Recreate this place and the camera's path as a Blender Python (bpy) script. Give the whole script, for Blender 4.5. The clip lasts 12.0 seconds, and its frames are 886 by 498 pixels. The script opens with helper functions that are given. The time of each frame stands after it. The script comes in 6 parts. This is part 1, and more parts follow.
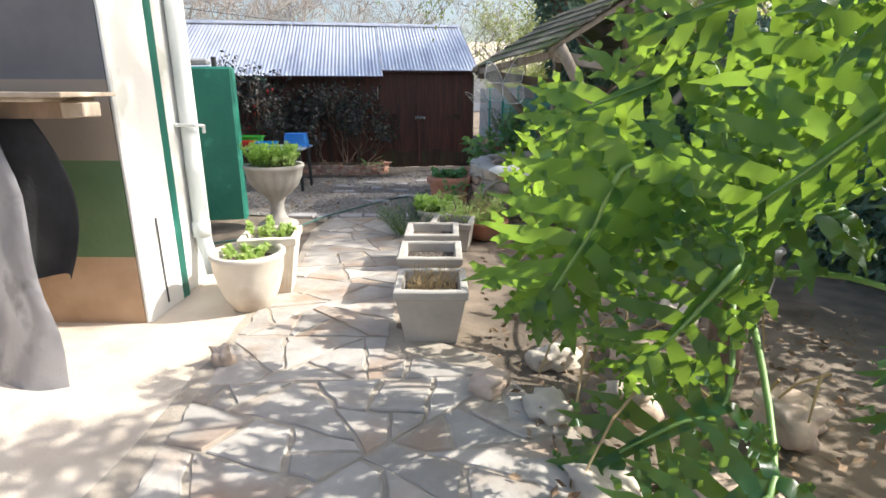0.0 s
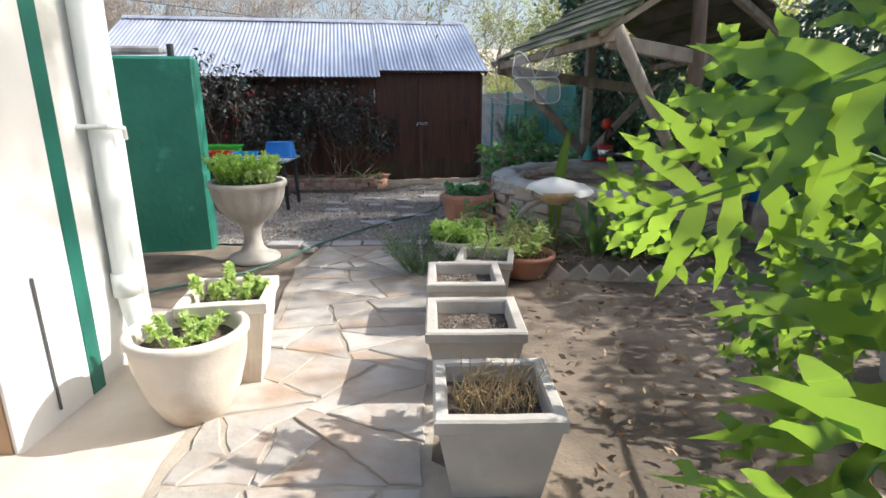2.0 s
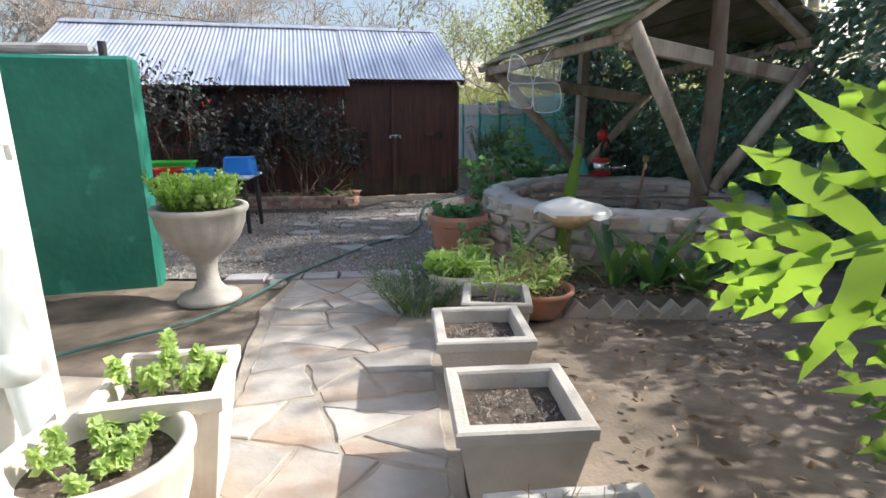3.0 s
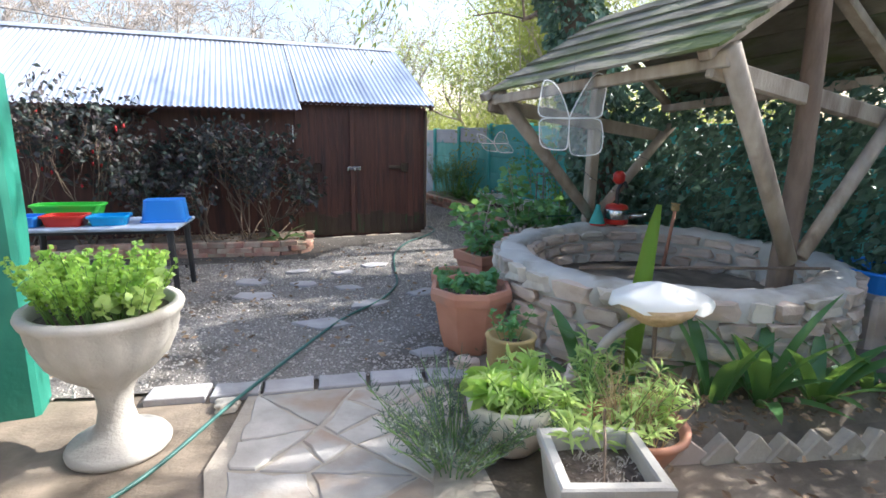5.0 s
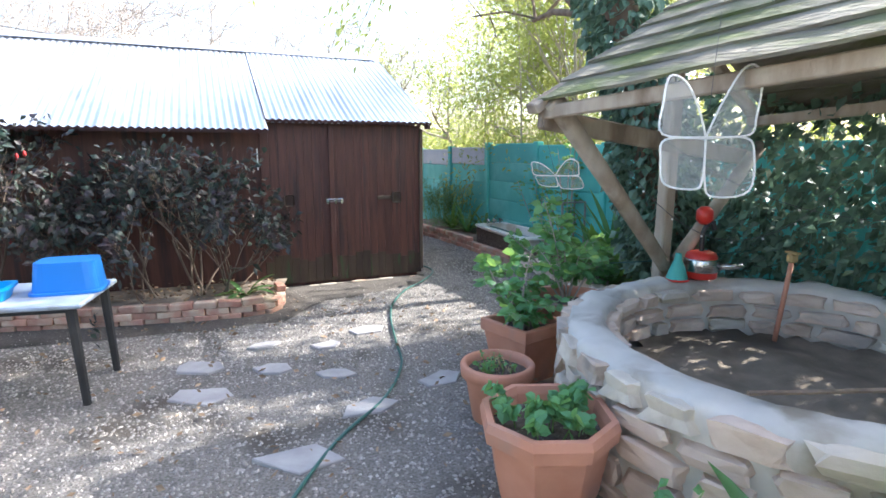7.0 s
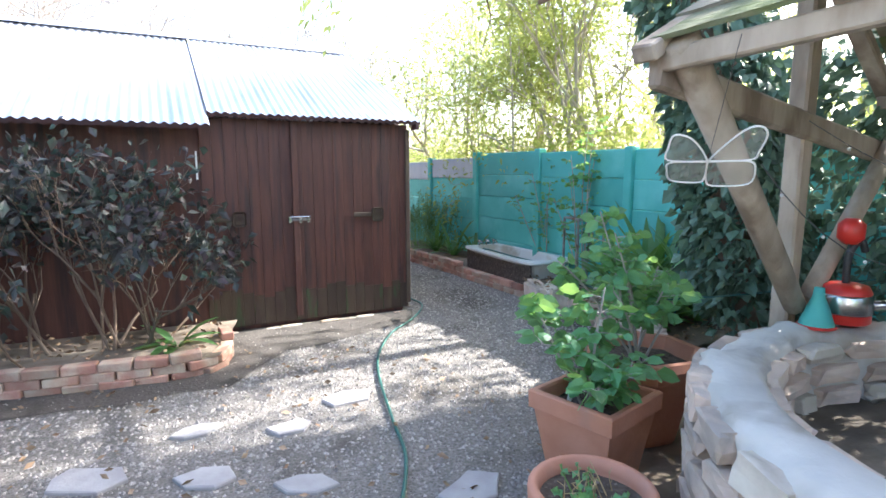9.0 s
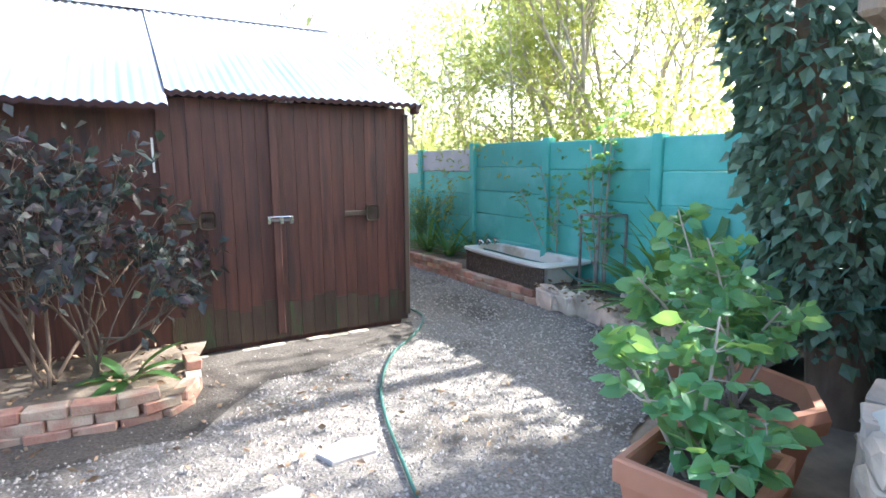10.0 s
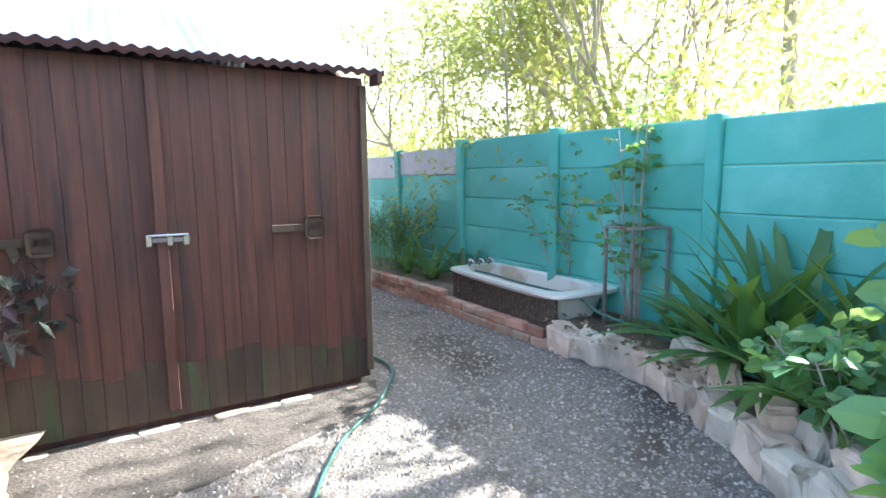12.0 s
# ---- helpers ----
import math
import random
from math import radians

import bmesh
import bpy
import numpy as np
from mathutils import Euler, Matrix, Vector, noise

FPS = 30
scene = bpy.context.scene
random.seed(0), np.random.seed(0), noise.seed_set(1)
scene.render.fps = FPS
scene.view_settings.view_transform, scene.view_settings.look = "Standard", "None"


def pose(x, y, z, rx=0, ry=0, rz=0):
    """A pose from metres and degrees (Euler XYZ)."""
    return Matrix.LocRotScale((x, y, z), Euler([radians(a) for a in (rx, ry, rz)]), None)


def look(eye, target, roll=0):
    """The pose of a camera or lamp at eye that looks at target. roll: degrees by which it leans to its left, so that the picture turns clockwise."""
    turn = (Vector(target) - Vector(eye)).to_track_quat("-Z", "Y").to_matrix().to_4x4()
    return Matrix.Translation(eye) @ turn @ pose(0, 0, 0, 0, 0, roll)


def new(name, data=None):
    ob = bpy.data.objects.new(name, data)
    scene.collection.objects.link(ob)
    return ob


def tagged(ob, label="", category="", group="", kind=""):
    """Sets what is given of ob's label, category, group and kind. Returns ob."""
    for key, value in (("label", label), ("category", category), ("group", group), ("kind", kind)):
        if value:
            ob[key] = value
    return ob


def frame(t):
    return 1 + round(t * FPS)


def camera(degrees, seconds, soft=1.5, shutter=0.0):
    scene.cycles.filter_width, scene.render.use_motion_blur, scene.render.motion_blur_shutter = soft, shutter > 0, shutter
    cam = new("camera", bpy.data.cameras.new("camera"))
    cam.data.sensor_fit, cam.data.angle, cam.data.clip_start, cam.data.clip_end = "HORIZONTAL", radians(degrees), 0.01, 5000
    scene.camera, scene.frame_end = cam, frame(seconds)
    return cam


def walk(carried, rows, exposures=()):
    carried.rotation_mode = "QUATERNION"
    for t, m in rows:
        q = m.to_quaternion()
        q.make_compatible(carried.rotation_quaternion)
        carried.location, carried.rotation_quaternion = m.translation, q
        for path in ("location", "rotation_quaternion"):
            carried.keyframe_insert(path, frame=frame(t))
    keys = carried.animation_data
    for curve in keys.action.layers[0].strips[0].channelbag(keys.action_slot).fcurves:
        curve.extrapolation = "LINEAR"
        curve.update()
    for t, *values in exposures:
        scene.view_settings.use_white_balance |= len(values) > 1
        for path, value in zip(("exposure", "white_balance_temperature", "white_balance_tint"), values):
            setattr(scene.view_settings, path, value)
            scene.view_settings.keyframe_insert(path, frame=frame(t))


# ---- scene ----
cam = camera(78.5, 12.0, soft=1.6)
PATH = [
    (0, (0.732, -0.447, 1.674), (0.71, 1.47, 1.106), 0.1),
    (0.5, (0.698, -0.15, 1.641), (0.677, 1.767, 1.072), 0.2),
    (1, (0.623, 0.186, 1.623), (0.607, 2.103, 1.053), 0.1),
    (1.5, (0.536, 0.569, 1.6), (0.524, 2.488, 1.037), -0.1),
    (2, (0.435, 0.937, 1.546), (0.445, 2.863, 1.009), -0.1),
    (2.5, (0.359, 1.315, 1.523), (0.424, 3.247, 1.011), -0.1),
    (3, (0.219, 1.685, 1.509), (0.36, 3.618, 1.014), -0.2),
    (5, (-0.209, 3.076, 1.639), (0.177, 4.992, 1.216), 0.9),
    (5.5, (-0.204, 3.444, 1.655), (0.21, 5.356, 1.242), 0.5),
    (6, (-0.192, 3.859, 1.648), (0.241, 5.771, 1.253), 0.3),
    (6.5, (-0.249, 4.293, 1.67), (0.208, 6.203, 1.292), 0.3),
    (7, (-0.252, 4.699, 1.692), (0.229, 6.607, 1.331), 0.1),
    (7.5, (-0.287, 5.083, 1.689), (0.227, 6.986, 1.353), 0.3),
    (9.5, (-0.203, 6.521, 1.486), (0.448, 8.391, 1.206), -0.3),
    (10, (-0.215, 6.956, 1.484), (0.478, 8.808, 1.183), -0.3),
    (10.5, (-0.202, 7.357, 1.417), (0.532, 9.197, 1.143), -0.4),
    (11, (-0.085, 7.707, 1.395), (0.666, 9.54, 1.116), -0.5),
    (11.5, (0.126, 8.034, 1.394), (0.883, 9.863, 1.108), -0.6),
    (12, (0.387, 8.327, 1.37), (1.123, 10.169, 1.11), -0.7),
]
walk(cam, [(t, look(e, a, r)) for t, e, a, r in PATH],
     exposures=[(0, 0.8, 6350, 10), (2.5, 0.65, 6200, 10), (5.5, 1.7, 6000, 10), (7.5, 2.2, 6000, 10), (9.5, 2.5, 6000, 10), (12, 2.8, 6000, 9)])

# ---------------------------------------------------------------- light
SUN_AZ, SUN_EL = 81.0, 38.0   # degrees from +y towards +x, and above the horizon
world = bpy.data.worlds.new("sky_world")
scene.world = world
world.use_nodes = True
wn = world.node_tree.nodes
sky = wn.new("ShaderNodeTexSky")
sky.sky_type = "NISHITA"
sky.sun_disc = False
sky.dust_density = 4.0
sky.ozone_density = 0.6
sky.sun_elevation = radians(SUN_EL)
sky.sun_rotation = radians(SUN_AZ)
wn["Background"].inputs["Strength"].default_value = 0.15
world.node_tree.links.new(sky.outputs[0], wn["Background"].inputs[0])
sun = new("sun", bpy.data.lights.new("sun", "SUN"))
sun.data.energy, sun.data.angle, sun.data.color = 4.8, radians(0.55), (1.0, 0.95, 0.87)
to_sun = Vector((math.sin(radians(SUN_AZ)) * math.cos(radians(SUN_EL)),
                 math.cos(radians(SUN_AZ)) * math.cos(radians(SUN_EL)), math.sin(radians(SUN_EL))))
sun.matrix_world = look(to_sun * 60, (0, 0, 0))


# ---------------------------------------------------------------- materials
def material(name, a, b, scale=6.0, rough=0.8, bump=0.3, bump_scale=60.0, c=None, c_scale=1.3, c_low=0.52, metal=0.0,
             translucent=0.0, tint=None, vary=0.0, stretch=(1, 1, 1), per_island=False, bump_dist=0.01, c_high=0.66):
    """Two tones mixed by noise, a third as larger stains, fine relief, and a little change from piece to piece."""
    m = bpy.data.materials.new(name)
    m.use_nodes = True
    t, n = m.node_tree, m.node_tree.nodes
    bsdf = n["Principled BSDF"]
    link = t.links.new
    co = n.new("ShaderNodeTexCoord")
    mp = n.new("ShaderNodeMapping")
    mp.inputs["Scale"].default_value = stretch
    link(co.outputs["Object"], mp.inputs["Vector"])
    if vary and not per_island:
        info, away = n.new("ShaderNodeObjectInfo"), n.new("ShaderNodeMath")
        away.operation = "MULTIPLY"
        away.inputs[1].default_value = 61.0
        link(info.outputs["Random"], away.inputs[0])
        link(away.outputs[0], mp.inputs["Location"])

    def fine(size, detail=5.0):
        x = n.new("ShaderNodeTexNoise")
        x.inputs["Scale"].default_value, x.inputs["Detail"].default_value = size, detail
        link(mp.outputs[0], x.inputs["Vector"])
        return x.outputs["Fac"]

    def ramp(fac, lo, hi):
        x = n.new("ShaderNodeMapRange")
        x.inputs["From Min"].default_value, x.inputs["From Max"].default_value = lo, hi
        link(fac, x.inputs["Value"])
        return x.outputs[0]

    def mix(fac, p, q):
        x = n.new("ShaderNodeMix")
        x.data_type = "RGBA"
        link(fac, x.inputs[0])
        for k, v in ((6, p), (7, q)):
            if isinstance(v, tuple):
                x.inputs[k].default_value = (*v, 1)
            else:
                link(v, x.inputs[k])
        return x.outputs[2]

    col = mix(ramp(fine(scale), 0.32, 0.68), a, b)
    if c:
        col = mix(ramp(fine(c_scale, 7.0), c_low, c_high), col, c)
    if vary:
        r = n.new("ShaderNodeNewGeometry").outputs["Random Per Island"] if per_island else n.new("ShaderNodeObjectInfo").outputs["Random"]
        hsv = n.new("ShaderNodeHueSaturation")
        mr = n.new("ShaderNodeMapRange")
        mr.inputs["To Min"].default_value, mr.inputs["To Max"].default_value = 1 - vary, 1 + vary
        link(r, mr.inputs["Value"])
        link(mr.outputs[0], hsv.inputs["Value"])
        link(col, hsv.inputs["Color"])
        col = hsv.outputs[0]
    link(col, bsdf.inputs["Base Color"])
    bsdf.inputs["Roughness"].default_value, bsdf.inputs["Metallic"].default_value = rough, metal
    if bump:
        bp = n.new("ShaderNodeBump")
        bp.inputs["Strength"].default_value, bp.inputs["Distance"].default_value = bump, bump_dist
        link(fine(bump_scale, 6.0), bp.inputs["Height"])
        link(bp.outputs[0], bsdf.inputs["Normal"])
    if translucent:
        tr = n.new("ShaderNodeBsdfTranslucent")
        if tint:
            tr.inputs["Color"].default_value = (*tint, 1)
        else:
            link(col, tr.inputs["Color"])
        mx = n.new("ShaderNodeMixShader")
        mx.inputs[0].default_value = translucent
        link(bsdf.outputs[0], mx.inputs[1])
        link(tr.outputs[0], mx.inputs[2])
        link(mx.outputs[0], n["Material Output"].inputs["Surface"])
    return m


M = {}
M["soil"] = material("soil", (0.16, 0.125, 0.09), (0.27, 0.215, 0.16), 5, 0.95, 0.6, 45, c=(0.09, 0.07, 0.05), c_scale=1.1)
M["sand"] = material("sand", (0.56, 0.48, 0.38), (0.66, 0.58, 0.48), 4, 0.95, 0.35, 70, c=(0.48, 0.41, 0.32), c_scale=2.6, c_low=0.55)
M["gravel_bed"] = material("gravel_bed", (0.10, 0.088, 0.075), (0.25, 0.225, 0.20), 70, 0.9, 1.0, 70, c=(0.08, 0.065, 0.05), c_scale=1.2)
M["dark_grit"] = material("dark_grit", (0.05, 0.042, 0.036), (0.11, 0.095, 0.08), 60, 0.95, 1.0, 60, c=(0.035, 0.03, 0.024), c_scale=1.6)
M["pebble"] = material("pebble", (0.23, 0.205, 0.18), (0.40, 0.365, 0.33), 20, 0.85, 0.2, 90, vary=0.42, per_island=True)
M["flag"] = material("flag", (0.34, 0.31, 0.27), (0.47, 0.435, 0.39), 5, 0.85, 0.7, 18, c=(0.36, 0.27, 0.20), c_scale=2.2, c_low=0.5, vary=0.16)
M["paver"] = material("paver", (0.30, 0.28, 0.28), (0.40, 0.38, 0.37), 6, 0.85, 0.4, 40, vary=0.12)
M["plaster_white"] = material("plaster_white", (0.78, 0.77, 0.74), (0.70, 0.70, 0.67), 3, 0.75, 0.25, 25, c=(0.55, 0.56, 0.52), c_scale=1.5, c_low=0.62)
M["plaster_grey"] = material("plaster_grey", (0.13, 0.13, 0.14), (0.17, 0.17, 0.18), 3, 0.8, 0.25, 25)
M["plaster_brown"] = material("plaster_brown", (0.15, 0.085, 0.07), (0.19, 0.11, 0.09), 3, 0.8, 0.25, 25, c=(0.3, 0.25, 0.2), c_scale=5, c_low=0.68)
M["plaster_green"] = material("plaster_green", (0.10, 0.17, 0.08), (0.14, 0.21, 0.10), 3, 0.8, 0.3, 25, c=(0.36, 0.36, 0.28), c_scale=5, c_low=0.66)
M["plaster_base"] = material("plaster_base", (0.42, 0.28, 0.17), (0.52, 0.36, 0.24), 4, 0.9, 0.4, 25, c=(0.30, 0.25, 0.15), c_scale=2)
M["green_wall"] = material("green_wall", (0.012, 0.15, 0.105), (0.02, 0.19, 0.13), 3, 0.55, 0.4, 14, c=(0.04, 0.24, 0.175), c_scale=4, c_low=0.6)
M["green_trim"] = material("green_trim", (0.01, 0.12, 0.09), (0.015, 0.15, 0.11), 6, 0.5, 0.2, 30)
M["pipe"] = material("pipe", (0.74, 0.76, 0.74), (0.66, 0.70, 0.67), 5, 0.5, 0.15, 30, c=(0.25, 0.45, 0.38), c_scale=4, c_low=0.66)
M["fence"] = material("fence", (0.075, 0.38, 0.33), (0.105, 0.46, 0.405), 2.5, 0.6, 0.25, 35, c=(0.17, 0.54, 0.49), c_scale=1.2, vary=0.08)
M["fence_bare"] = material("fence_bare", (0.50, 0.52, 0.54), (0.40, 0.43, 0.45), 3, 0.8, 0.3, 35, c=(0.2, 0.42, 0.45), c_scale=2, c_low=0.6)
M["shed_wood"] = material("shed_wood", (0.068, 0.024, 0.017), (0.115, 0.042, 0.028), 3, 0.55, 0.35, 30, c=(0.042, 0.02, 0.018), c_scale=1.4, vary=0.13, stretch=(9, 9, 0.7))
M["shed_foot"] = material("shed_foot", (0.05, 0.028, 0.02), (0.07, 0.05, 0.03), 3, 0.8, 0.4, 30, c=(0.045, 0.06, 0.025), c_low=0.6, c_scale=2.5, vary=0.2, stretch=(4, 4, 0.8))
M["roof_metal"] = material("roof_metal", (0.68, 0.70, 0.76), (0.78, 0.80, 0.85), 2.5, 0.36, 0.08, 20, c=(0.56, 0.58, 0.65), c_scale=1.3, metal=0.7, c_low=0.5, stretch=(3, 0.5, 1))
M["roof_edge"] = material("roof_edge", (0.10, 0.035, 0.03), (0.06, 0.03, 0.03), 6, 0.6, 0.2, 30)
M["board_moss"] = material("board_moss", (0.12, 0.105, 0.075), (0.22, 0.20, 0.155), 4, 0.9, 0.9, 24, c=(0.085, 0.11, 0.03), c_scale=2.6, c_low=0.46, vary=0.22, stretch=(1.6, 0.5, 1.6), bump_dist=0.02)
M["rim_mortar"] = material("rim_mortar", (0.47, 0.44, 0.39), (0.61, 0.57, 0.51), 3.5, 0.9, 0.7, 16, c=(0.30, 0.25, 0.19), c_scale=2.4, c_low=0.5)
M["old_wood"] = material("old_wood", (0.30, 0.24, 0.18), (0.45, 0.38, 0.30), 3, 0.85, 0.5, 20, c=(0.20, 0.15, 0.11), c_scale=1.6, stretch=(3, 3, 1))
M["bark"] = material("bark", (0.13, 0.09, 0.065), (0.25, 0.18, 0.13), 6, 0.95, 0.9, 14, c=(0.12, 0.10, 0.07), c_scale=2, stretch=(1, 1, 0.35), bump_dist=0.03)
M["bark_pale"] = material("bark_pale", (0.30, 0.26, 0.22), (0.44, 0.39, 0.34), 5, 0.9, 0.4, 20)
M["stone_warm"] = material("stone_warm", (0.50, 0.37, 0.28), (0.66, 0.53, 0.43), 5, 0.85, 0.6, 25, c=(0.38, 0.32, 0.27), c_scale=4, vary=0.2)
M["stone_grey"] = material("stone_grey", (0.54, 0.47, 0.38), (0.67, 0.60, 0.50), 4, 0.85, 0.6, 25, c=(0.40, 0.34, 0.27), c_scale=4, vary=0.14)
M["mortar"] = material("mortar", (0.34, 0.29, 0.23), (0.44, 0.385, 0.31), 8, 0.95, 0.5, 50)
M["brick"] = material("brick", (0.38, 0.18, 0.13), (0.48, 0.28, 0.20), 7, 0.9, 0.6, 50, c=(0.52, 0.42, 0.31), c_scale=5, c_low=0.44, vary=0.3)
M["concrete"] = material("concrete", (0.42, 0.39, 0.34), (0.52, 0.49, 0.44), 6, 0.9, 0.35, 60, c=(0.36, 0.33, 0.29), c_scale=3, vary=0.06)
M["concrete_warm"] = material("concrete_warm", (0.62, 0.56, 0.47), (0.70, 0.64, 0.55), 6, 0.9, 0.15, 60, c=(0.48, 0.38, 0.29), c_scale=2)
M["terracotta"] = material("terracotta", (0.46, 0.20, 0.12), (0.55, 0.26, 0.17), 5, 0.75, 0.2, 40, c=(0.40, 0.22, 0.16), c_scale=3)
M["ochre"] = material("ochre", (0.36, 0.25, 0.10), (0.42, 0.30, 0.13), 5, 0.7, 0.2, 40, c=(0.45, 0.36, 0.2), c_scale=3)
M["pot_soil"] = material("pot_soil", (0.05, 0.035, 0.025), (0.11, 0.085, 0.065), 30, 0.95, 1.0, 40, c=(0.2, 0.17, 0.14), c_scale=40, c_low=0.6)
M["leaf_big"] = material("leaf_big", (0.012, 0.065, 0.034), (0.028, 0.10, 0.045), 5, 0.3, 0.25, 30, translucent=0.42, tint=(0.40, 0.62, 0.06), vary=0.3)
M["leaf_herb"] = material("leaf_herb", (0.20, 0.36, 0.07), (0.30, 0.46, 0.11), 8, 0.5, 0, translucent=0.5, tint=(0.55, 0.75, 0.15), vary=0.3, per_island=True)
M["leaf_lettuce"] = material("leaf_lettuce", (0.34, 0.48, 0.14), (0.44, 0.56, 0.22), 8, 0.5, 0, translucent=0.48, tint=(0.68, 0.82, 0.28), vary=0.25, per_island=True)
M["leaf_bush"] = material("leaf_bush", (0.05, 0.10, 0.05), (0.08, 0.15, 0.07), 6, 0.4, 0, translucent=0.3, tint=(0.2, 0.34, 0.06), vary=0.35, per_island=True)
M["leaf_dark"] = material("leaf_dark", (0.035, 0.07, 0.048), (0.07, 0.042, 0.05), 6, 0.55, 0, translucent=0.2, vary=0.35, per_island=True)
M["leaf_mint"] = material("leaf_mint", (0.07, 0.22, 0.10), (0.12, 0.30, 0.14), 6, 0.5, 0, translucent=0.35, tint=(0.35, 0.55, 0.12), vary=0.3, per_island=True)
M["leaf_tree"] = material("leaf_tree", (0.09, 0.14, 0.035), (0.15, 0.20, 0.05), 2, 0.5, 0, translucent=0.5, tint=(0.55, 0.60, 0.18), vary=0.35, per_island=True)
M["leaf_ivy"] = material("leaf_ivy", (0.085, 0.155, 0.10), (0.135, 0.215, 0.145), 4, 0.42, 0, translucent=0.2, vary=0.35, per_island=True)
M["leaf_strap"] = material("leaf_strap", (0.06, 0.15, 0.05), (0.09, 0.21, 0.07), 5, 0.35, 0.1, 20, translucent=0.25, tint=(0.3, 0.5, 0.08), vary=0.25, per_island=True)
M["lavender"] = material("lavender", (0.10, 0.14, 0.10), (0.15, 0.19, 0.14), 5, 0.6, 0, translucent=0.2, vary=0.3, per_island=True)
M["stem_green"] = material("stem_green", (0.13, 0.24, 0.06), (0.18, 0.30, 0.08), 6, 0.5, 0.1, 20)
M["dry"] = material("dry", (0.36, 0.25, 0.12), (0.5, 0.38, 0.2), 9, 0.85, 0, vary=0.3, per_island=True)
M["dry_leaf"] = material("dry_leaf", (0.20, 0.12, 0.07), (0.34, 0.24, 0.15), 9, 0.85, 0, vary=0.4, per_island=True)
M["hose"] = material("hose", (0.03, 0.11, 0.09), (0.04, 0.13, 0.11), 6, 0.45, 0.05, 30)
M["enamel"] = material("enamel", (0.76, 0.75, 0.71), (0.70, 0.69, 0.64), 3, 0.3, 0.03, 20, c=(0.50, 0.43, 0.33), c_scale=2, c_low=0.58)
M["steel_grey"] = material("steel_grey", (0.32, 0.31, 0.30), (0.22, 0.2, 0.19), 12, 0.5, 0.15, 40, metal=0.6, c=(0.22, 0.12, 0.08), c_scale=8, c_low=0.6)
M["chrome"] = material("chrome", (0.6, 0.6, 0.6), (0.5, 0.5, 0.5), 5, 0.25, 0, metal=1.0)
M["black_metal"] = material("black_metal", (0.018, 0.018, 0.02), (0.03, 0.03, 0.032), 8, 0.45, 0.1, 40)
M["table_top"] = material("table_top", (0.36, 0.42, 0.52), (0.44, 0.50, 0.58), 4, 0.5, 0.1, 30, c=(0.3, 0.3, 0.3), c_scale=3)
M["plastic_blue"] = material("plastic_blue", (0.03, 0.22, 0.68), (0.035, 0.24, 0.72), 3, 0.35, 0)
M["plastic_sky"] = material("plastic_sky", (0.01, 0.30, 0.62), (0.012, 0.32, 0.65), 3, 0.35, 0)
M["plastic_green"] = material("plastic_green", (0.08, 0.58, 0.06), (0.09, 0.62, 0.07), 3, 0.35, 0)
M["plastic_red"] = material("plastic_red", (0.55, 0.03, 0.02), (0.6, 0.035, 0.025), 3, 0.35, 0)
M["tarp"] = material("tarp", (0.46, 0.45, 0.46), (0.56, 0.55, 0.56), 5, 0.6, 0.8, 12, c=(0.34, 0.33, 0.33), c_scale=5, c_low=0.55, translucent=0.4)
M["cloth_dark"] = material("cloth_dark", (0.06, 0.06, 0.064), (0.085, 0.085, 0.09), 6, 0.9, 0.3, 60)
M["bead"] = material("bead", (0.75, 0.75, 0.72), (0.65, 0.65, 0.62), 5, 0.4, 0)
M["wicker"] = material("wicker", (0.45, 0.31, 0.17), (0.58, 0.42, 0.25), 30, 0.8, 0.5, 60)
M["flower_red"] = material("flower_red", (0.5, 0.02, 0.03), (0.6, 0.04, 0.04), 6, 0.5, 0, translucent=0.3)
M["wire"] = material("wire", (0.07, 0.07, 0.07), (0.1, 0.1, 0.1), 6, 0.6, 0)


def gauze():
    m = bpy.data.materials.new("gauze")
    m.use_nodes = True
    n, link = m.node_tree.nodes, m.node_tree.links.new
    tr = n.new("ShaderNodeBsdfTransparent")
    mx = n.new("ShaderNodeMixShader")
    mx.inputs[0].default_value = 0.28
    n["Principled BSDF"].inputs["Base Color"].default_value = (0.7, 0.72, 0.7, 1)
    n["Principled BSDF"].inputs["Roughness"].default_value = 0.7
    link(tr.outputs[0], mx.inputs[1])
    link(n["Principled BSDF"].outputs[0], mx.inputs[2])
    link(mx.outputs[0], n["Material Output"].inputs["Surface"])
    return m


M["gauze"] = gauze()

# ---------------------------------------------------------------- helpers
rnd = random.Random(7)


def ground_z(y):
    if y < 2.4:
        return 0.22 + 0.02 * (2.4 - max(y, -3.0))
    if y < 6.2:
        return 0.22 - 0.1 * (y - 2.4) / 3.8
    return max(0.0, 0.12 - 0.12 * (y - 6.2) / 2.3)


def thing(name, label, category, at=(0, 0, 0), turn=0.0, group="", kind=""):
    ob = new(name)
    ob.matrix_world = pose(*at, 0, 0, turn)
    return tagged(ob, label, category, group, kind)


def mesh_of(bm, name, mat, smooth=False):
    me = bpy.data.meshes.new(name)
    bm.to_mesh(me)
    bm.free()
    me.materials.append(M[mat])
    if smooth:
        me.polygons.foreach_set("use_smooth", [True] * len(me.polygons))
    return me


def part(name, bm, mat, parent=None, label="", smooth=False):
    ob = new(name, mesh_of(bm, name, mat, smooth))
    if parent:
        ob.parent = parent
    return tagged(ob, label)


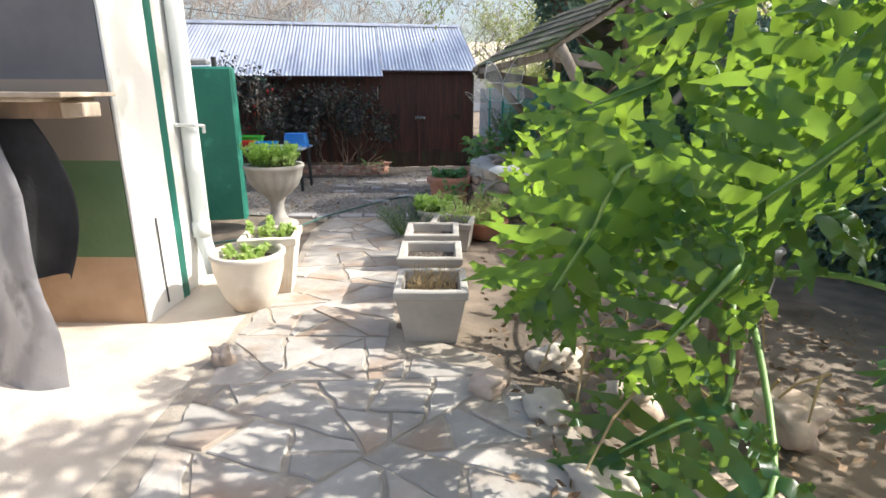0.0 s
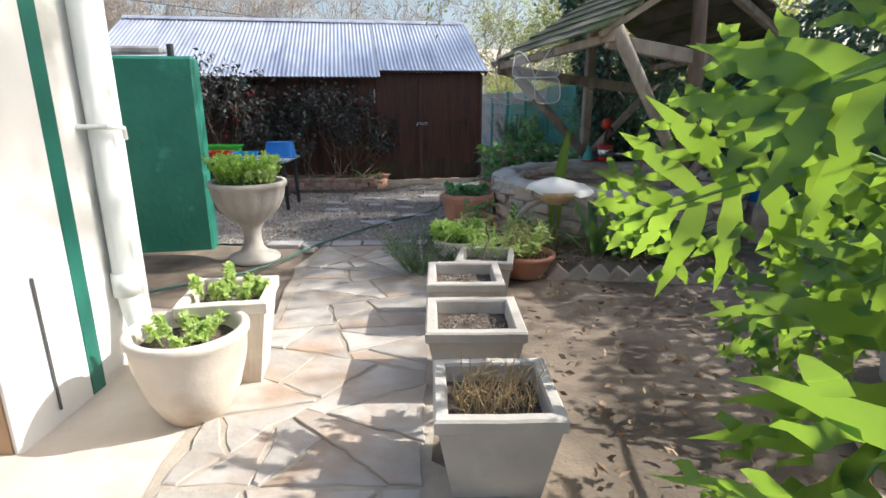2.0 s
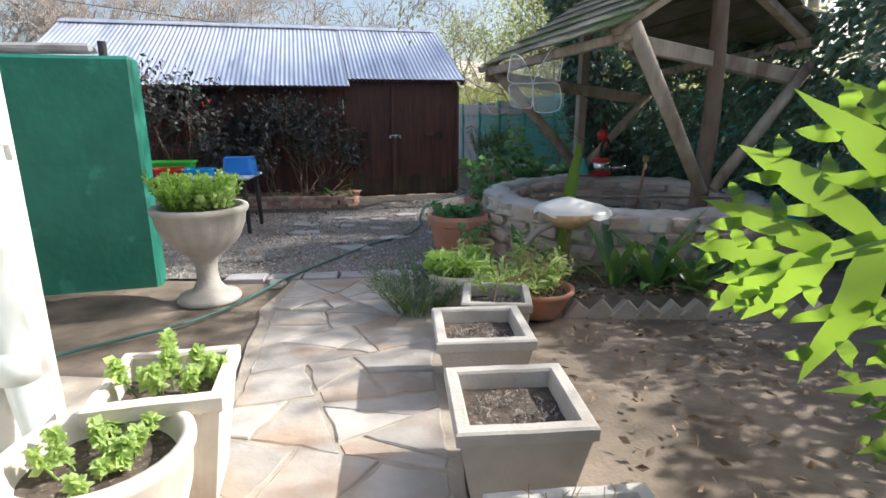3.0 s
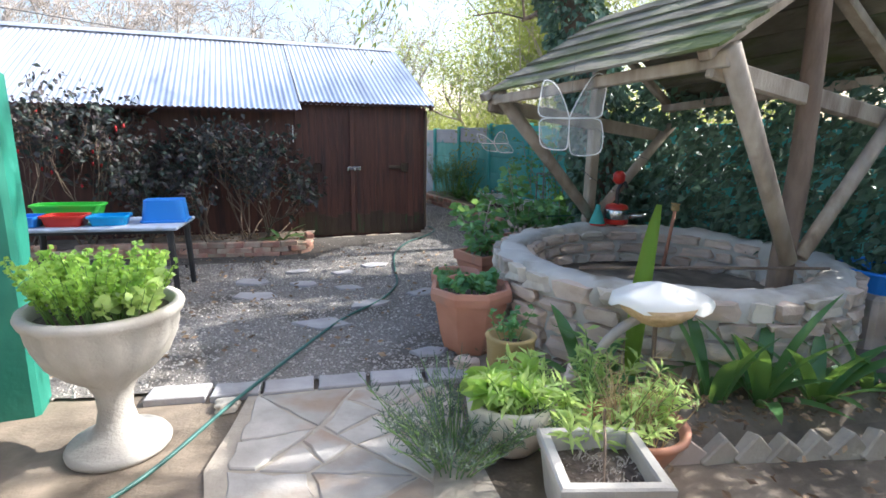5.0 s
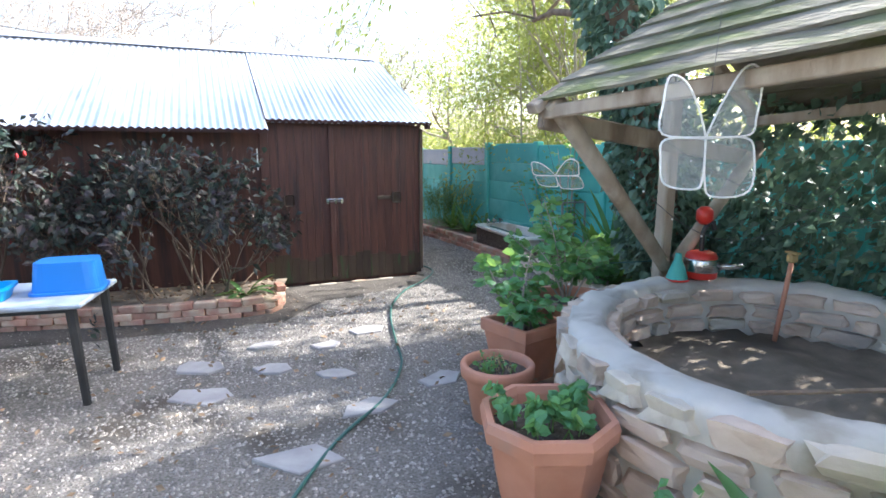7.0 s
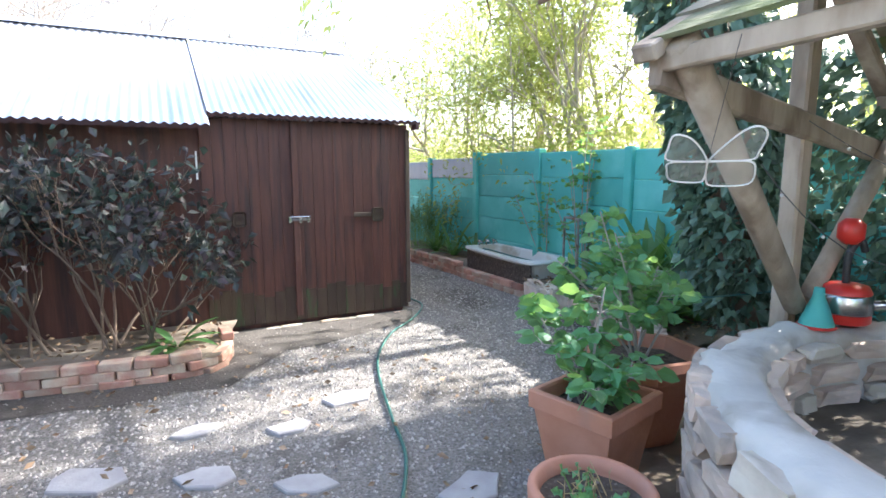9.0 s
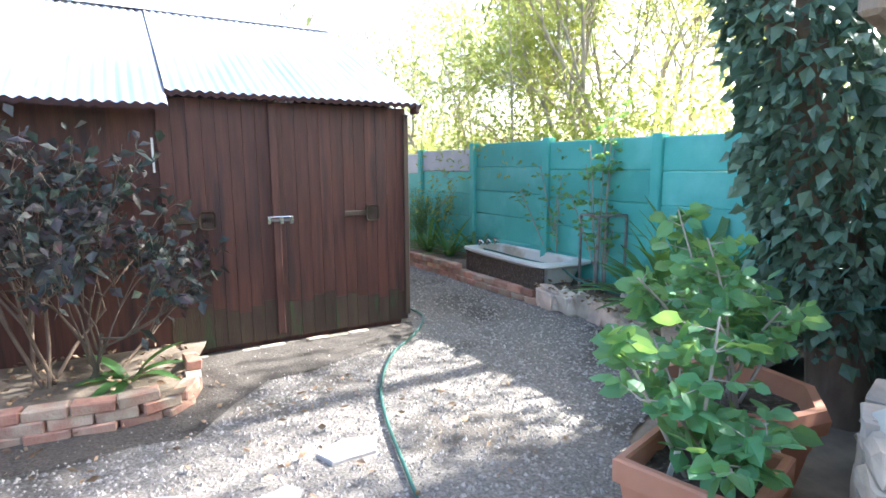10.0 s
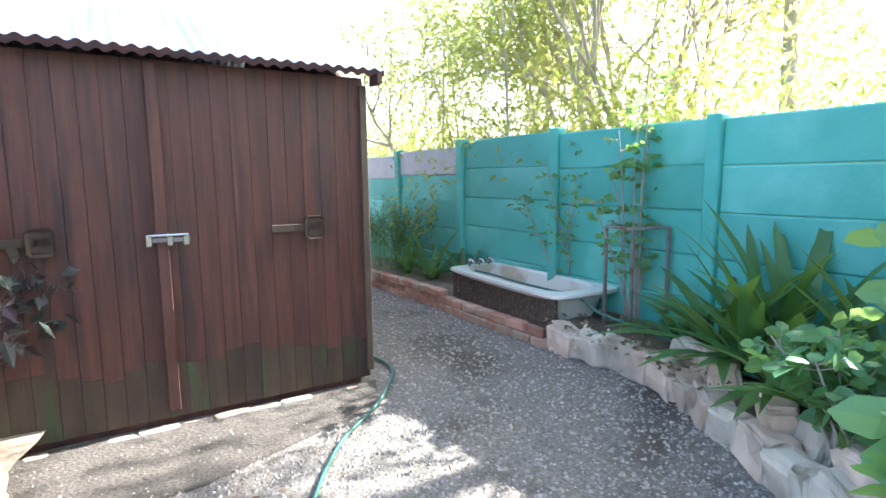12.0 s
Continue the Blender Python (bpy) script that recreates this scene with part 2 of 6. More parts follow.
def piece(name, me, parent, m=None):
    ob = new(name, me)
    ob.parent = parent
    if m is not None:
        ob.matrix_basis = m
    return ob


def solo(name, bm, mat, label, category, group="", kind="", at=None, turn=0.0, smooth=False):
    """A thing that is one mesh."""
    ob = new(name, mesh_of(bm, name, mat, smooth))
    if at:
        ob.matrix_world = pose(*at, 0, 0, turn)
    return tagged(ob, label, category, group, kind)


def box(bm, lo, hi, bevel=0.0, jitter=0.0, m=None):
    r = bmesh.ops.create_cube(bm, size=1.0)["verts"]
    c = (Vector(lo) + Vector(hi)) / 2
    d = Vector(hi) - Vector(lo)
    for v in r:
        v.co = Vector((v.co.x * d.x, v.co.y * d.y, v.co.z * d.z)) + c
        if jitter:
            v.co += Vector([rnd.uniform(-jitter, jitter) for _ in range(3)])
    if m is not None:
        bmesh.ops.transform(bm, matrix=m, verts=r)
    if bevel:
        edges = list({e for v in r for e in v.link_edges})
        bmesh.ops.bevel(bm, geom=edges, offset=bevel, segments=1, affect="EDGES", profile=0.6)
    return bm


def tube(bm, pts, radii, sides=8, caps=True):
    """A round bar along points."""
    pts = [Vector(p) for p in pts]
    if not isinstance(radii, (list, tuple)):
        radii = [radii] * len(pts)
    rings, side = [], None
    for i, p in enumerate(pts):
        d = (pts[min(i + 1, len(pts) - 1)] - pts[max(i - 1, 0)]).normalized()
        if side is None:
            side = d.orthogonal().normalized()
        side = (side - d * side.dot(d)).normalized()
        up = d.cross(side)
        rings.append([bm.verts.new(p + (side * math.cos(k * math.tau / sides) + up * math.sin(k * math.tau / sides)) * radii[i]) for k in range(sides)])
    for a, b in zip(rings, rings[1:]):
        for k in range(sides):
            bm.faces.new((a[k], a[(k + 1) % sides], b[(k + 1) % sides], b[k]))
    if caps:
        bm.faces.new(rings[0][::-1])
        bm.faces.new(rings[-1])
    return bm


def beam(bm, p, q, w, h, bevel=0.008):
    """A squared timber from p to q."""
    p, q = Vector(p), Vector(q)
    d = q - p
    m = Matrix.Translation(p) @ d.to_track_quat("Z", "Y").to_matrix().to_4x4()
    return box(bm, (-w / 2, -h / 2, 0), (w / 2, h / 2, d.length), bevel, 0.004, m)


def lathe(bm, profile, n=32, wave=None, square=0.0):
    """A turned body from (radius, height) pairs. wave: (depth, count, low, high) flutes between two heights."""
    rings = []
    for r, z in profile:
        ring = []
        for k in range(n):
            a = k * math.tau / n
            rr = r
            if wave and wave[2] <= z <= wave[3]:
                rr += wave[0] * math.cos(a * wave[1])
            ring.append(bm.verts.new((rr * math.cos(a), rr * math.sin(a), z)))
        rings.append(ring)
    for a, b in zip(rings, rings[1:]):
        for k in range(n):
            bm.faces.new((a[k], a[(k + 1) % n], b[(k + 1) % n], b[k]))
    bm.faces.new(rings[0][::-1])
    bm.faces.new(rings[-1])
    return bm


def smooth_line(pts, steps=8):
    """A soft curve through points."""
    pts = [Vector(p) for p in pts]
    out = []
    for i in range(len(pts) - 1):
        a, b, c, d = pts[max(i - 1, 0)], pts[i], pts[i + 1], pts[min(i + 2, len(pts) - 1)]
        for k in range(steps):
            u = k / steps
            out.append(0.5 * (2 * b + (c - a) * u + (2 * a - 5 * b + 4 * c - d) * u * u + (3 * b - a - 3 * c + d) * u ** 3))
    return out + [pts[-1]]


def leaf_mesh(name, mat, places, length, width, droop=0.15, fold=0.25, seed=1, spread=1.0, rounded=False):
    """Many small leaves in one mesh: each a folded blade. places: (point, direction) pairs."""
    r = np.random.RandomState(seed)
    verts, faces = [], []
    for p, d in places:
        p, d = Vector(p), Vector(d)
        d = (d.normalized() + Vector(r.normal(0, 0.45 * spread, 3))).normalized()
        side = d.cross(Vector(r.normal(0, 1, 3))).normalized()
        up = side.cross(d)
        ln = length * r.uniform(0.6, 1.25)
        w = width * ln / length / 2
        b = len(verts)
        tip = p + d * ln - Vector((0, 0, droop * ln))
        if rounded:
            m1, m2 = p + d * ln * 0.3 + up * ln * 0.04, p + d * ln * 0.7 + up * ln * 0.03 - Vector((0, 0, droop * ln * 0.4))
            dip = up * fold * w
            verts += [p, m1 + side * w - dip, m1, m1 - side * w - dip, m2 + side * w * 0.85 - dip, m2, m2 - side * w * 0.85 - dip, tip]
            faces += [(b, b + 1, b + 2), (b, b + 2, b + 3), (b + 1, b + 4, b + 5, b + 2), (b + 2, b + 5, b + 6, b + 3), (b + 4, b + 7, b + 5), (b + 5, b + 7, b + 6)]
            continue
        mid = p + d * ln * 0.5 + up * ln * 0.05
        verts += [p, mid + side * w - up * fold * w, mid, mid - side * w - up * fold * w, tip]
        faces += [(b, b + 1, b + 2), (b, b + 2, b + 3), (b + 1, b + 4, b + 2), (b + 2, b + 4, b + 3)]
    me = bpy.data.meshes.new(name)
    me.from_pydata(verts, [], faces)
    me.materials.append(M[mat])
    return me


def broken(outline, r, smallest, largest):
    """Breaks an outline into uneven flat pieces by cuts across its longer way."""
    area = abs(sum(a[0] * b[1] - b[0] * a[1] for a, b in zip(outline, outline[1:] + outline[:1]))) / 2
    if area < r.uniform(smallest, largest):
        return [outline]
    cx, cy = sum(p[0] for p in outline) / len(outline), sum(p[1] for p in outline) / len(outline)
    far = max(((p[0] - q[0]) ** 2 + (p[1] - q[1]) ** 2, math.atan2(q[1] - p[1], q[0] - p[0])) for p in outline for q in outline)[1]
    ang = far + r.uniform(-0.55, 0.55)
    nx, ny = math.cos(ang), math.sin(ang)
    size = math.sqrt(area)
    mx, my = cx + r.uniform(-0.13, 0.13) * size, cy + r.uniform(-0.13, 0.13) * size
    out = []
    for sign in (1, -1):
        part_ = []
        for k in range(len(outline)):
            a, b = outline[k], outline[(k + 1) % len(outline)]
            da, db = sign * ((a[0] - mx) * nx + (a[1] - my) * ny), sign * ((b[0] - mx) * nx + (b[1] - my) * ny)
            if da <= 0:
                part_.append(a)
            if da * db < 0:
                u = da / (da - db)
                part_.append((a[0] + (b[0] - a[0]) * u, a[1] + (b[1] - a[1]) * u))
        if len(part_) >= 3:
            out += broken(part_, r, smallest, largest)
    return out


def slab(poly, z0, z1, shrink=0.012, wobble=0.008):
    """A flat stone from an outline, with a softened top edge."""
    cx, cy = sum(p[0] for p in poly) / len(poly), sum(p[1] for p in poly) / len(poly)
    pts = []
    for k, (x, y) in enumerate(poly):
        x2, y2 = poly[(k + 1) % len(poly)]
        n = max(1, int(math.hypot(x2 - x, y2 - y) / 0.07))
        for u in range(n):
            px, py = x + (x2 - x) * u / n, y + (y2 - y) * u / n
            d = math.hypot(px - cx, py - cy) or 1
            s = 1 - (shrink + rnd.uniform(0, wobble)) / d
            pts.append((cx + (px - cx) * s, cy + (py - cy) * s))
    bm = bmesh.new()
    low = [bm.verts.new((x, y, z0)) for x, y in pts]
    mid = [bm.verts.new((x, y, z1 - 0.006)) for x, y in pts]
    top = [bm.verts.new((x + (cx - x) * 0.007 / max(0.03, math.hypot(x - cx, y - cy)), y + (cy - y) * 0.007 / max(0.03, math.hypot(x - cx, y - cy)), z1 + rnd.uniform(-0.002, 0.002))) for x, y in pts]
    n = len(pts)
    for a, b in ((low, mid), (mid, top)):
        for k in range(n):
            bm.faces.new((a[k], a[(k + 1) % n], b[(k + 1) % n], b[k]))
    bm.faces.new(top)
    return bm


def stone_mesh(name, mat, sx, sy, sz, seed, rough=0.16, subdiv=2, p=0.4, smooth=False):
    """A rough stone of about that size, on its base."""
    bm = bmesh.new()
    bmesh.ops.create_icosphere(bm, subdivisions=subdiv, radius=1.0)
    r = random.Random(seed)
    off = Vector((r.uniform(0, 50), r.uniform(0, 50), r.uniform(0, 50)))
    for v in bm.verts:
        c = v.co.copy()
        q = Vector([math.copysign(abs(k) ** p, k) for k in c])
        q *= 0.82 + rough * noise.noise(c * 1.7 + off)
        v.co = Vector((q.x * sx / 2, q.y * sy / 2, q.z * sz / 2 + sz * 0.42))
    return mesh_of(bm, name, mat, smooth)

# ---------------------------------------------------------------- ground
def ground():
    xs = [-900, -250, -80, -30, -14] + [-8 + 0.4 * k for k in range(41)] + [14, 30, 80, 250, 900]
    ys = [-900, -250, -80, -30, -10] + [-4 + 0.4 * k for k in range(56)] + [24, 34, 80, 250, 900]
    bm = bmesh.new()
    grid = [[bm.verts.new((x, y, ground_z(y) + (0.012 * noise.noise((x * 1.3, y * 1.3, 0)) if abs(x) < 9 and -5 < y < 19 else 0) - 0.012)) for x in xs] for y in ys]
    for j in range(len(ys) - 1):
        for i in range(len(xs) - 1):
            bm.faces.new((grid[j][i], grid[j][i + 1], grid[j + 1][i + 1], grid[j + 1][i]))
    solo("ground", bm, "soil", "bare grey-brown garden soil sloping gently down", "ground", kind="structure", smooth=True)


def sheet(name, outline, lift, mat, label, category, step=0.3):
    """A thin layer of ground cover inside an outline, following the slope."""
    bm = bmesh.new()
    n = len(outline)
    edge = []
    for k in range(n):
        a, b = Vector(outline[k]), Vector(outline[(k + 1) % n])
        m = max(1, int((b - a).length / step))
        for u in range(m):
            p = a.lerp(b, u / m)
            p += Vector((noise.noise((p.x * 3, p.y * 3, 5)), noise.noise((p.x * 3, p.y * 3, 9)))) * 0.07
            edge.append(bm.verts.new((p.x, p.y, 0)))
    f = bm.faces.new(edge)
    bmesh.ops.triangulate(bm, faces=[f])
    for cut in range(-6, 60):
        y = cut * 0.4
        bmesh.ops.bisect_plane(bm, geom=bm.verts[:] + bm.edges[:] + bm.faces[:], plane_co=(0, y, 0), plane_no=(0, 1, 0))
    for v in bm.verts:
        v.co.z = ground_z(v.co.y) + lift
    return solo(name, bm, mat, label, category, kind="structure", smooth=True)


ground()
sheet("sand_yard", [(-9, -3), (-0.1, -3), (-0.2, 1.0), (-0.45, 2.2), (-0.5, 3.4), (-0.66, 4.25), (-1.6, 4.4), (-9, 4.3)], 0.004, "sand",
      "pale trodden sand beside the house wall", "yard")
GRAVEL = [(-9, 6.2), (-1.3, 6.28), (0.5, 6.3), (0.9, 7.4), (1.2, 8.5), (1.7, 9.2), (2.3, 9.6), (2.66, 10.0), (2.92, 10.8), (2.95, 11.3), (2.75, 12.2), (2.5, 13.5),
          (2.2, 15.2), (1.6, 20), (-9, 20)]
sheet("gravel_yard", GRAVEL, 0.006, "gravel_bed", "grey and brown crushed stone gravel", "gravel")


# a darker strip of ground along the shed front, with fewer pebbles
DARK_STRIP = [(-2.2, 11.2), (1.3, 11.78), (1.2, 11.35), (0.5, 11.0), (-0.1, 10.75), (-0.5, 10.1), (-1.2, 10.0), (-2.4, 9.9), (-4.5, 9.9), (-4.5, 11.0)]
sheet("dirt_strip", DARK_STRIP, 0.012, "dark_grit", "darker grit with few pebbles along the foot of the shed", "gravel")


def inside(x, y, poly):
    hit = False
    for k in range(len(poly)):
        (x1, y1), (x2, y2) = poly[k], poly[k - 1]
        if (y1 > y) != (y2 > y) and x < (x2 - x1) * (y - y1) / (y2 - y1) + x1:
            hit = not hit
    return hit


def pebbles():
    r = np.random.RandomState(3)
    verts, faces = [], []
    base = np.array([(1, 0, 0), (0, 1, 0), (-1, 0, 0), (0, -1, 0), (0.15, 0.1, 1)])
    for _ in range(72000):
        x, y = r.uniform(-3.6, 3.0), r.uniform(6.2, 15.0)
        if y > 11.4 and (x < 1.3 or r.rand() < 0.3):
            continue
        if not inside(x, y, GRAVEL):
            continue
        if inside(x, y, DARK_STRIP) and r.rand() < 0.72:
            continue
        s = r.uniform(0.006, 0.016) * (1.25 if r.rand() < 0.1 else 1)
        a = r.uniform(0, 6.28)
        c, d = math.cos(a), math.sin(a)
        b = len(verts)
        for vx, vy, vz in base * r.uniform(0.7, 1.3, (5, 3)):
            verts.append((x + s * (vx * c - vy * d), y + s * (vx * d + vy * c), ground_z(y) + 0.004 + s * vz * 0.9))
        faces += [(b, b + 1, b + 4), (b + 1, b + 2, b + 4), (b + 2, b + 3, b + 4), (b + 3, b, b + 4)]
    me = bpy.data.meshes.new("gravel_stones")
    me.from_pydata(verts, [], faces)
    me.materials.append(M["pebble"])
    tagged(new("gravel_stones", me), "loose grey and brown gravel chips on the yard", "gravel", kind="stuff")


pebbles()


# ---------------------------------------------------------------- house corner
def house():
    g = 0.18
    wall = thing("wall_house", "house wall with dark paint, green dado and white sunlit side", "wall", kind="structure")
    x1, y1, y2 = -1.22, 2.76, 3.22
    for name, z0, z1, mat, lab in (("wall_base", g - 0.3, 0.66, "plaster_base", "brown stained wall foot"), ("dado", 0.66, 1.26, "plaster_green", "faded green painted dado"),
                                   ("wall_band", 1.26, 1.72, "plaster_brown", "dark brown painted band"), ("wall_upper", 1.72, 3.6, "plaster_grey", "dark grey painted wall")):
        bm = bmesh.new()
        box(bm, (-9, y1, z0), (x1 - 0.006, y2, z1))
        part(name, bm, mat, wall, lab)
    bm = bmesh.new()
    box(bm, (x1 - 0.006, y1 - 0.003, g - 0.3), (x1 + 0.03, y2, 3.6), 0.012)
    part("wall_side", bm, "plaster_white", wall, "white painted side of the wall")
    bm = bmesh.new()
    box(bm, (-9, y2, g - 0.3), (-1.195, y2 + 0.10, 3.6), 0.006)
    part("door_post", bm, "green_trim", wall, "dark green painted post")
    bm = bmesh.new()
    box(bm, (-9, y2 + 0.10, g - 0.3), (-1.23, 3.88, 3.6), 0.02)
    part("wall_end", bm, "plaster_white", wall, "white plastered end of the wall with peeling paint")
    bm = bmesh.new()
    box(bm, (-9.2, 2.5, 3.6), (-1.0, 4.4, 3.72))
    part("roof", bm, "plaster_grey", wall, "flat grey roof slab")
    pipe = thing("drainpipe", "white painted drainpipe with a bracket on the wall end", "drainpipe", (-1.165, 3.56, 0))
    bm = bmesh.new()
    tube(bm, [(0, 0, 3.6), (0, 0, 0.62), (0.02, -0.01, 0.52), (0.06, -0.04, 0.42), (0.08, -0.06, 0.30)], [0.055, 0.055, 0.056, 0.056, 0.056], 16)
    part("pipe", bm, "pipe", pipe, smooth=True)
    bm = bmesh.new()
    tube(bm, [(0, 0, 0.70), (0, 0, 0.58)], 0.066, 16)
    part("collar", bm, "pipe", pipe, smooth=True)
    bm = bmesh.new()
    tube(bm, [(-0.1, -0.075, 1.42), (0.075, -0.065, 1.42), (0.11, 0.0, 1.41), (0.10, 0.02, 1.36)], 0.012, 8)
    part("bracket", bm, "pipe", pipe)
    bm = bmesh.new()
    tube(bm, [(-1.182, 2.98, 0.86), (-1.182, 2.99, 0.27)], 0.006, 6)
    solo("earth_wire", bm, "wire", "thin dark cable clipped to the white wall", "cable")


house()


def green_wall():
    w = thing("wall_garden", "dark green painted masonry garden wall, rough render", "wall", (-1.79, 6.1, 0), 12, kind="structure")
    bm = bmesh.new()
    box(bm, (-2.6, 0, 0.05), (0, 0.26, 1.91), 0.025)
    bmesh.ops.subdivide_edges(bm, edges=bm.edges[:], cuts=6, use_grid_fill=True)
    for v in bm.verts:
        v.co += Vector((0.012, 0.012, 0.006)) * noise.noise(v.co * 2.4) 
    part("wall_body", bm, "green_wall", w, smooth=False)
    bm = bmesh.new()
    box(bm, (-0.9, 0.03, 1.93), (-0.25, 0.26, 1.99), 0.02, 0.01)
    solo("cover_sheet", bm, "tarp", "folded grey sheet lying on the wall top", "sheet", at=(-1.79, 6.1, 0), turn=12)
    bm = bmesh.new()
    tube(bm, [(-0.2, 0.12, 1.90), (-0.2, 0.12, 2.02)], 0.03, 10)
    part("pipe_stub", bm, "black_metal", w, "short dark pipe stub")


green_wall()


# ---------------------------------------------------------------- shed
SHED = pose(1.24, 11.78, 0, 0, 0, 9.3)


def corrugated(bm, x0, x1, y0, z0, y1, z1, pitch=0.076, depth=0.009, thick=0.0, lip=0.0):
    """A corrugated sheet from the low edge (y0, z0) to the high edge (y1, z1)."""
    n = int((x1 - x0) / pitch * 6)
    rows = []
    for j in range(5):
        u = j / 4
        rows.append([bm.verts.new((x0 + (x1 - x0) * i / n, y0 + (y1 - y0) * u, z0 + (z1 - z0) * u + depth * math.cos(math.tau * (x1 - x0) * i / n / pitch)
                                   + 0.006 * noise.noise((x0 + i / n * 6, u * 3, 1)))) for i in range(n + 1)])
    for a, b in zip(rows, rows[1:]):
        for i in range(n):
            bm.faces.new((a[i], a[i + 1], b[i + 1], b[i]))
    return bm


def shed():
    s = thing("shed", "long dark red-brown timber shed with a corrugated metal roof", "shed")
    s.matrix_world = SHED
    L, D = -6.9, 4.6
    for name, lo, hi in (("wall_back", (L, D - 0.06, 0), (0, D, 2.0)), ("wall_left", (L, 0, 0), (L + 0.06, D - 0.06, 2.0)), ("wall_right", (-0.06, 0.03, 0.05), (0, D - 0.06, 1.95))):
        bm = bmesh.new()
        box(bm, lo, hi)
        part(name, bm, "shed_wood", s)
    bm = bmesh.new()
    box(bm, (L + 0.06, 0.05, 0.0), (-0.06, 0.09, 2.0))
    part("wall_front", bm, "shed_wood", s)
    for x in (0.0 - 0.02, L + 0.02):
        bm = bmesh.new()
        vs = [bm.verts.new(p) for p in ((x, 0.1, 1.95), (x, D, 1.95), (x, D / 2, 3.06))]
        f = bm.faces.new(vs)
        ex = bmesh.ops.extrude_face_region(bm, geom=[f])
        bmesh.ops.translate(bm, vec=(-0.03, 0, 0), verts=[v for v in ex["geom"] if isinstance(v, bmesh.types.BMVert)])
        part("gable", bm, "shed_wood", s)
    # roof: the right part ends at the door front, the rest comes further down
    slope = 1.13 / 2.42
    def zr(y):
        return 2.03 + slope * (y + 0.12)
    bm = bmesh.new()
    corrugated(bm, -1.95, 0.09, -0.12, zr(-0.12), D / 2, zr(D / 2))
    part("roof_sheet", bm, "roof_metal", s, smooth=True)
    bm = bmesh.new()
    corrugated(bm, L - 0.1, -1.95, -0.36, zr(-0.36) - 0.012, D / 2, zr(D / 2) - 0.012)
    part("roof_sheet", bm, "roof_metal", s, smooth=True)
    bm = bmesh.new()
    corrugated(bm, L - 0.1, 0.09, D + 0.15, zr(-0.12), D / 2, zr(D / 2))
    part("roof_sheet", bm, "roof_metal", s, smooth=True)
    bm = bmesh.new()
    for sgn in (-1, 1):
        vs = [bm.verts.new(p) for p in ((L - 0.1, D / 2 + sgn * 0.14, zr(D / 2) - 0.045), (0.1, D / 2 + sgn * 0.14, zr(D / 2) - 0.045), (0.1, D / 2, zr(D / 2) + 0.03), (L - 0.1, D / 2, zr(D / 2) + 0.03))]
        bm.faces.new(vs)
    part("ridge_cap", bm, "roof_metal", s)
    for x0, x1, y0, z0 in ((-1.95, 0.09, -0.122, zr(-0.12)), (L - 0.1, -1.955, -0.362, zr(-0.36) - 0.012)):
        bm = bmesh.new()
        n = int((x1 - x0) / 0.076 * 6)
        rows = [[bm.verts.new((x0 + (x1 - x0) * k / n, y0, z0 + 0.009 * math.cos(math.tau * (x1 - x0) * k / n / 0.076) - d)) for k in range(n + 1)] for d in (-0.004, 0.034)]
        for k in range(n):
            bm.faces.new((rows[0][k], rows[0][k + 1], rows[1][k + 1], rows[1][k]))
        bmesh.ops.solidify(bm, geom=bm.faces[:], thickness=-0.006)
        part("roof_edge", bm, "roof_edge", s, "dark red painted wavy sheet edge")
    bm = bmesh.new()
    box(bm, (0.04, -0.13, 1.95), (0.07, 0.0, 2.02))
    part("fascia_end", bm, "roof_edge", s)
    # plank fronts
    x, k = -0.004, 0
    while x > L + 0.2:
        w = 0.102 + rnd.uniform(-0.006, 0.006)
        front = 0.0 if x > -1.95 else 0.045
        top = 2.0 if x > -1.95 else 1.9
        foot = 0.36 + 0.05 * noise.noise((x * 2, 0, 0)) + rnd.uniform(-0.05, 0.05)
        for name, z0, z1, mat in (("plank", foot, top, "shed_wood"), ("plank_foot", 0.05, foot, "shed_foot")):
            bm = bmesh.new()
            box(bm, (-w / 2 + 0.0004, -0.016 + rnd.uniform(-0.0015, 0.0015), z0), (w / 2 - 0.0004, 0.016, z1), 0.0022)
            ob = part(name, bm, mat, s)
            ob.matrix_basis = Matrix.Translation((x - w / 2, front + 0.03, 0))
        x -= w
        k += 1
    bm = bmesh.new()
    box(bm, (-1.225, -0.02, 0.10), (-1.165, 0.012, 1.98), 0.004)
    part("door_batten", bm, "shed_wood", s, "upright cover strip between the two doors")
    bm = bmesh.new()
    box(bm, (-0.035, -0.012, 0.10), (0.012, 0.05, 1.95), 0.004)
    part("corner_post", bm, "shed_foot", s)
    latch = part("latch", box(bmesh.new(), (-1.27, -0.032, 1.045), (-1.06, -0.021, 1.07), 0.003), "steel_grey", s, "worn galvanised sliding bolt")
    for x0 in (-1.275, -1.175, -1.095):
        part("bolt_plate", box(bmesh.new(), (x0, -0.038, 1.025), (x0 + 0.03, -0.030, 1.09), 0.003), "chrome", latch)
    part("bolt_bar", tube(bmesh.new(), [(-1.26, -0.042, 1.085), (-1.07, -0.042, 1.085)], 0.008, 8), "chrome", latch)
    for x0 in (-0.62, -1.98):
        for z0 in (1.06,):
            bm = bmesh.new()
            box(bm, (x0, -0.026, z0), (x0 + 0.32, -0.018, z0 + 0.045), 0.003)
            box(bm, (x0 + 0.2, -0.026, z0 - 0.05), (x0 + 0.32, -0.019, z0 + 0.09), 0.02)
            part("strap_hinge", bm, "shed_foot", s, "rusty brown strap hinge")
    bm = bmesh.new()
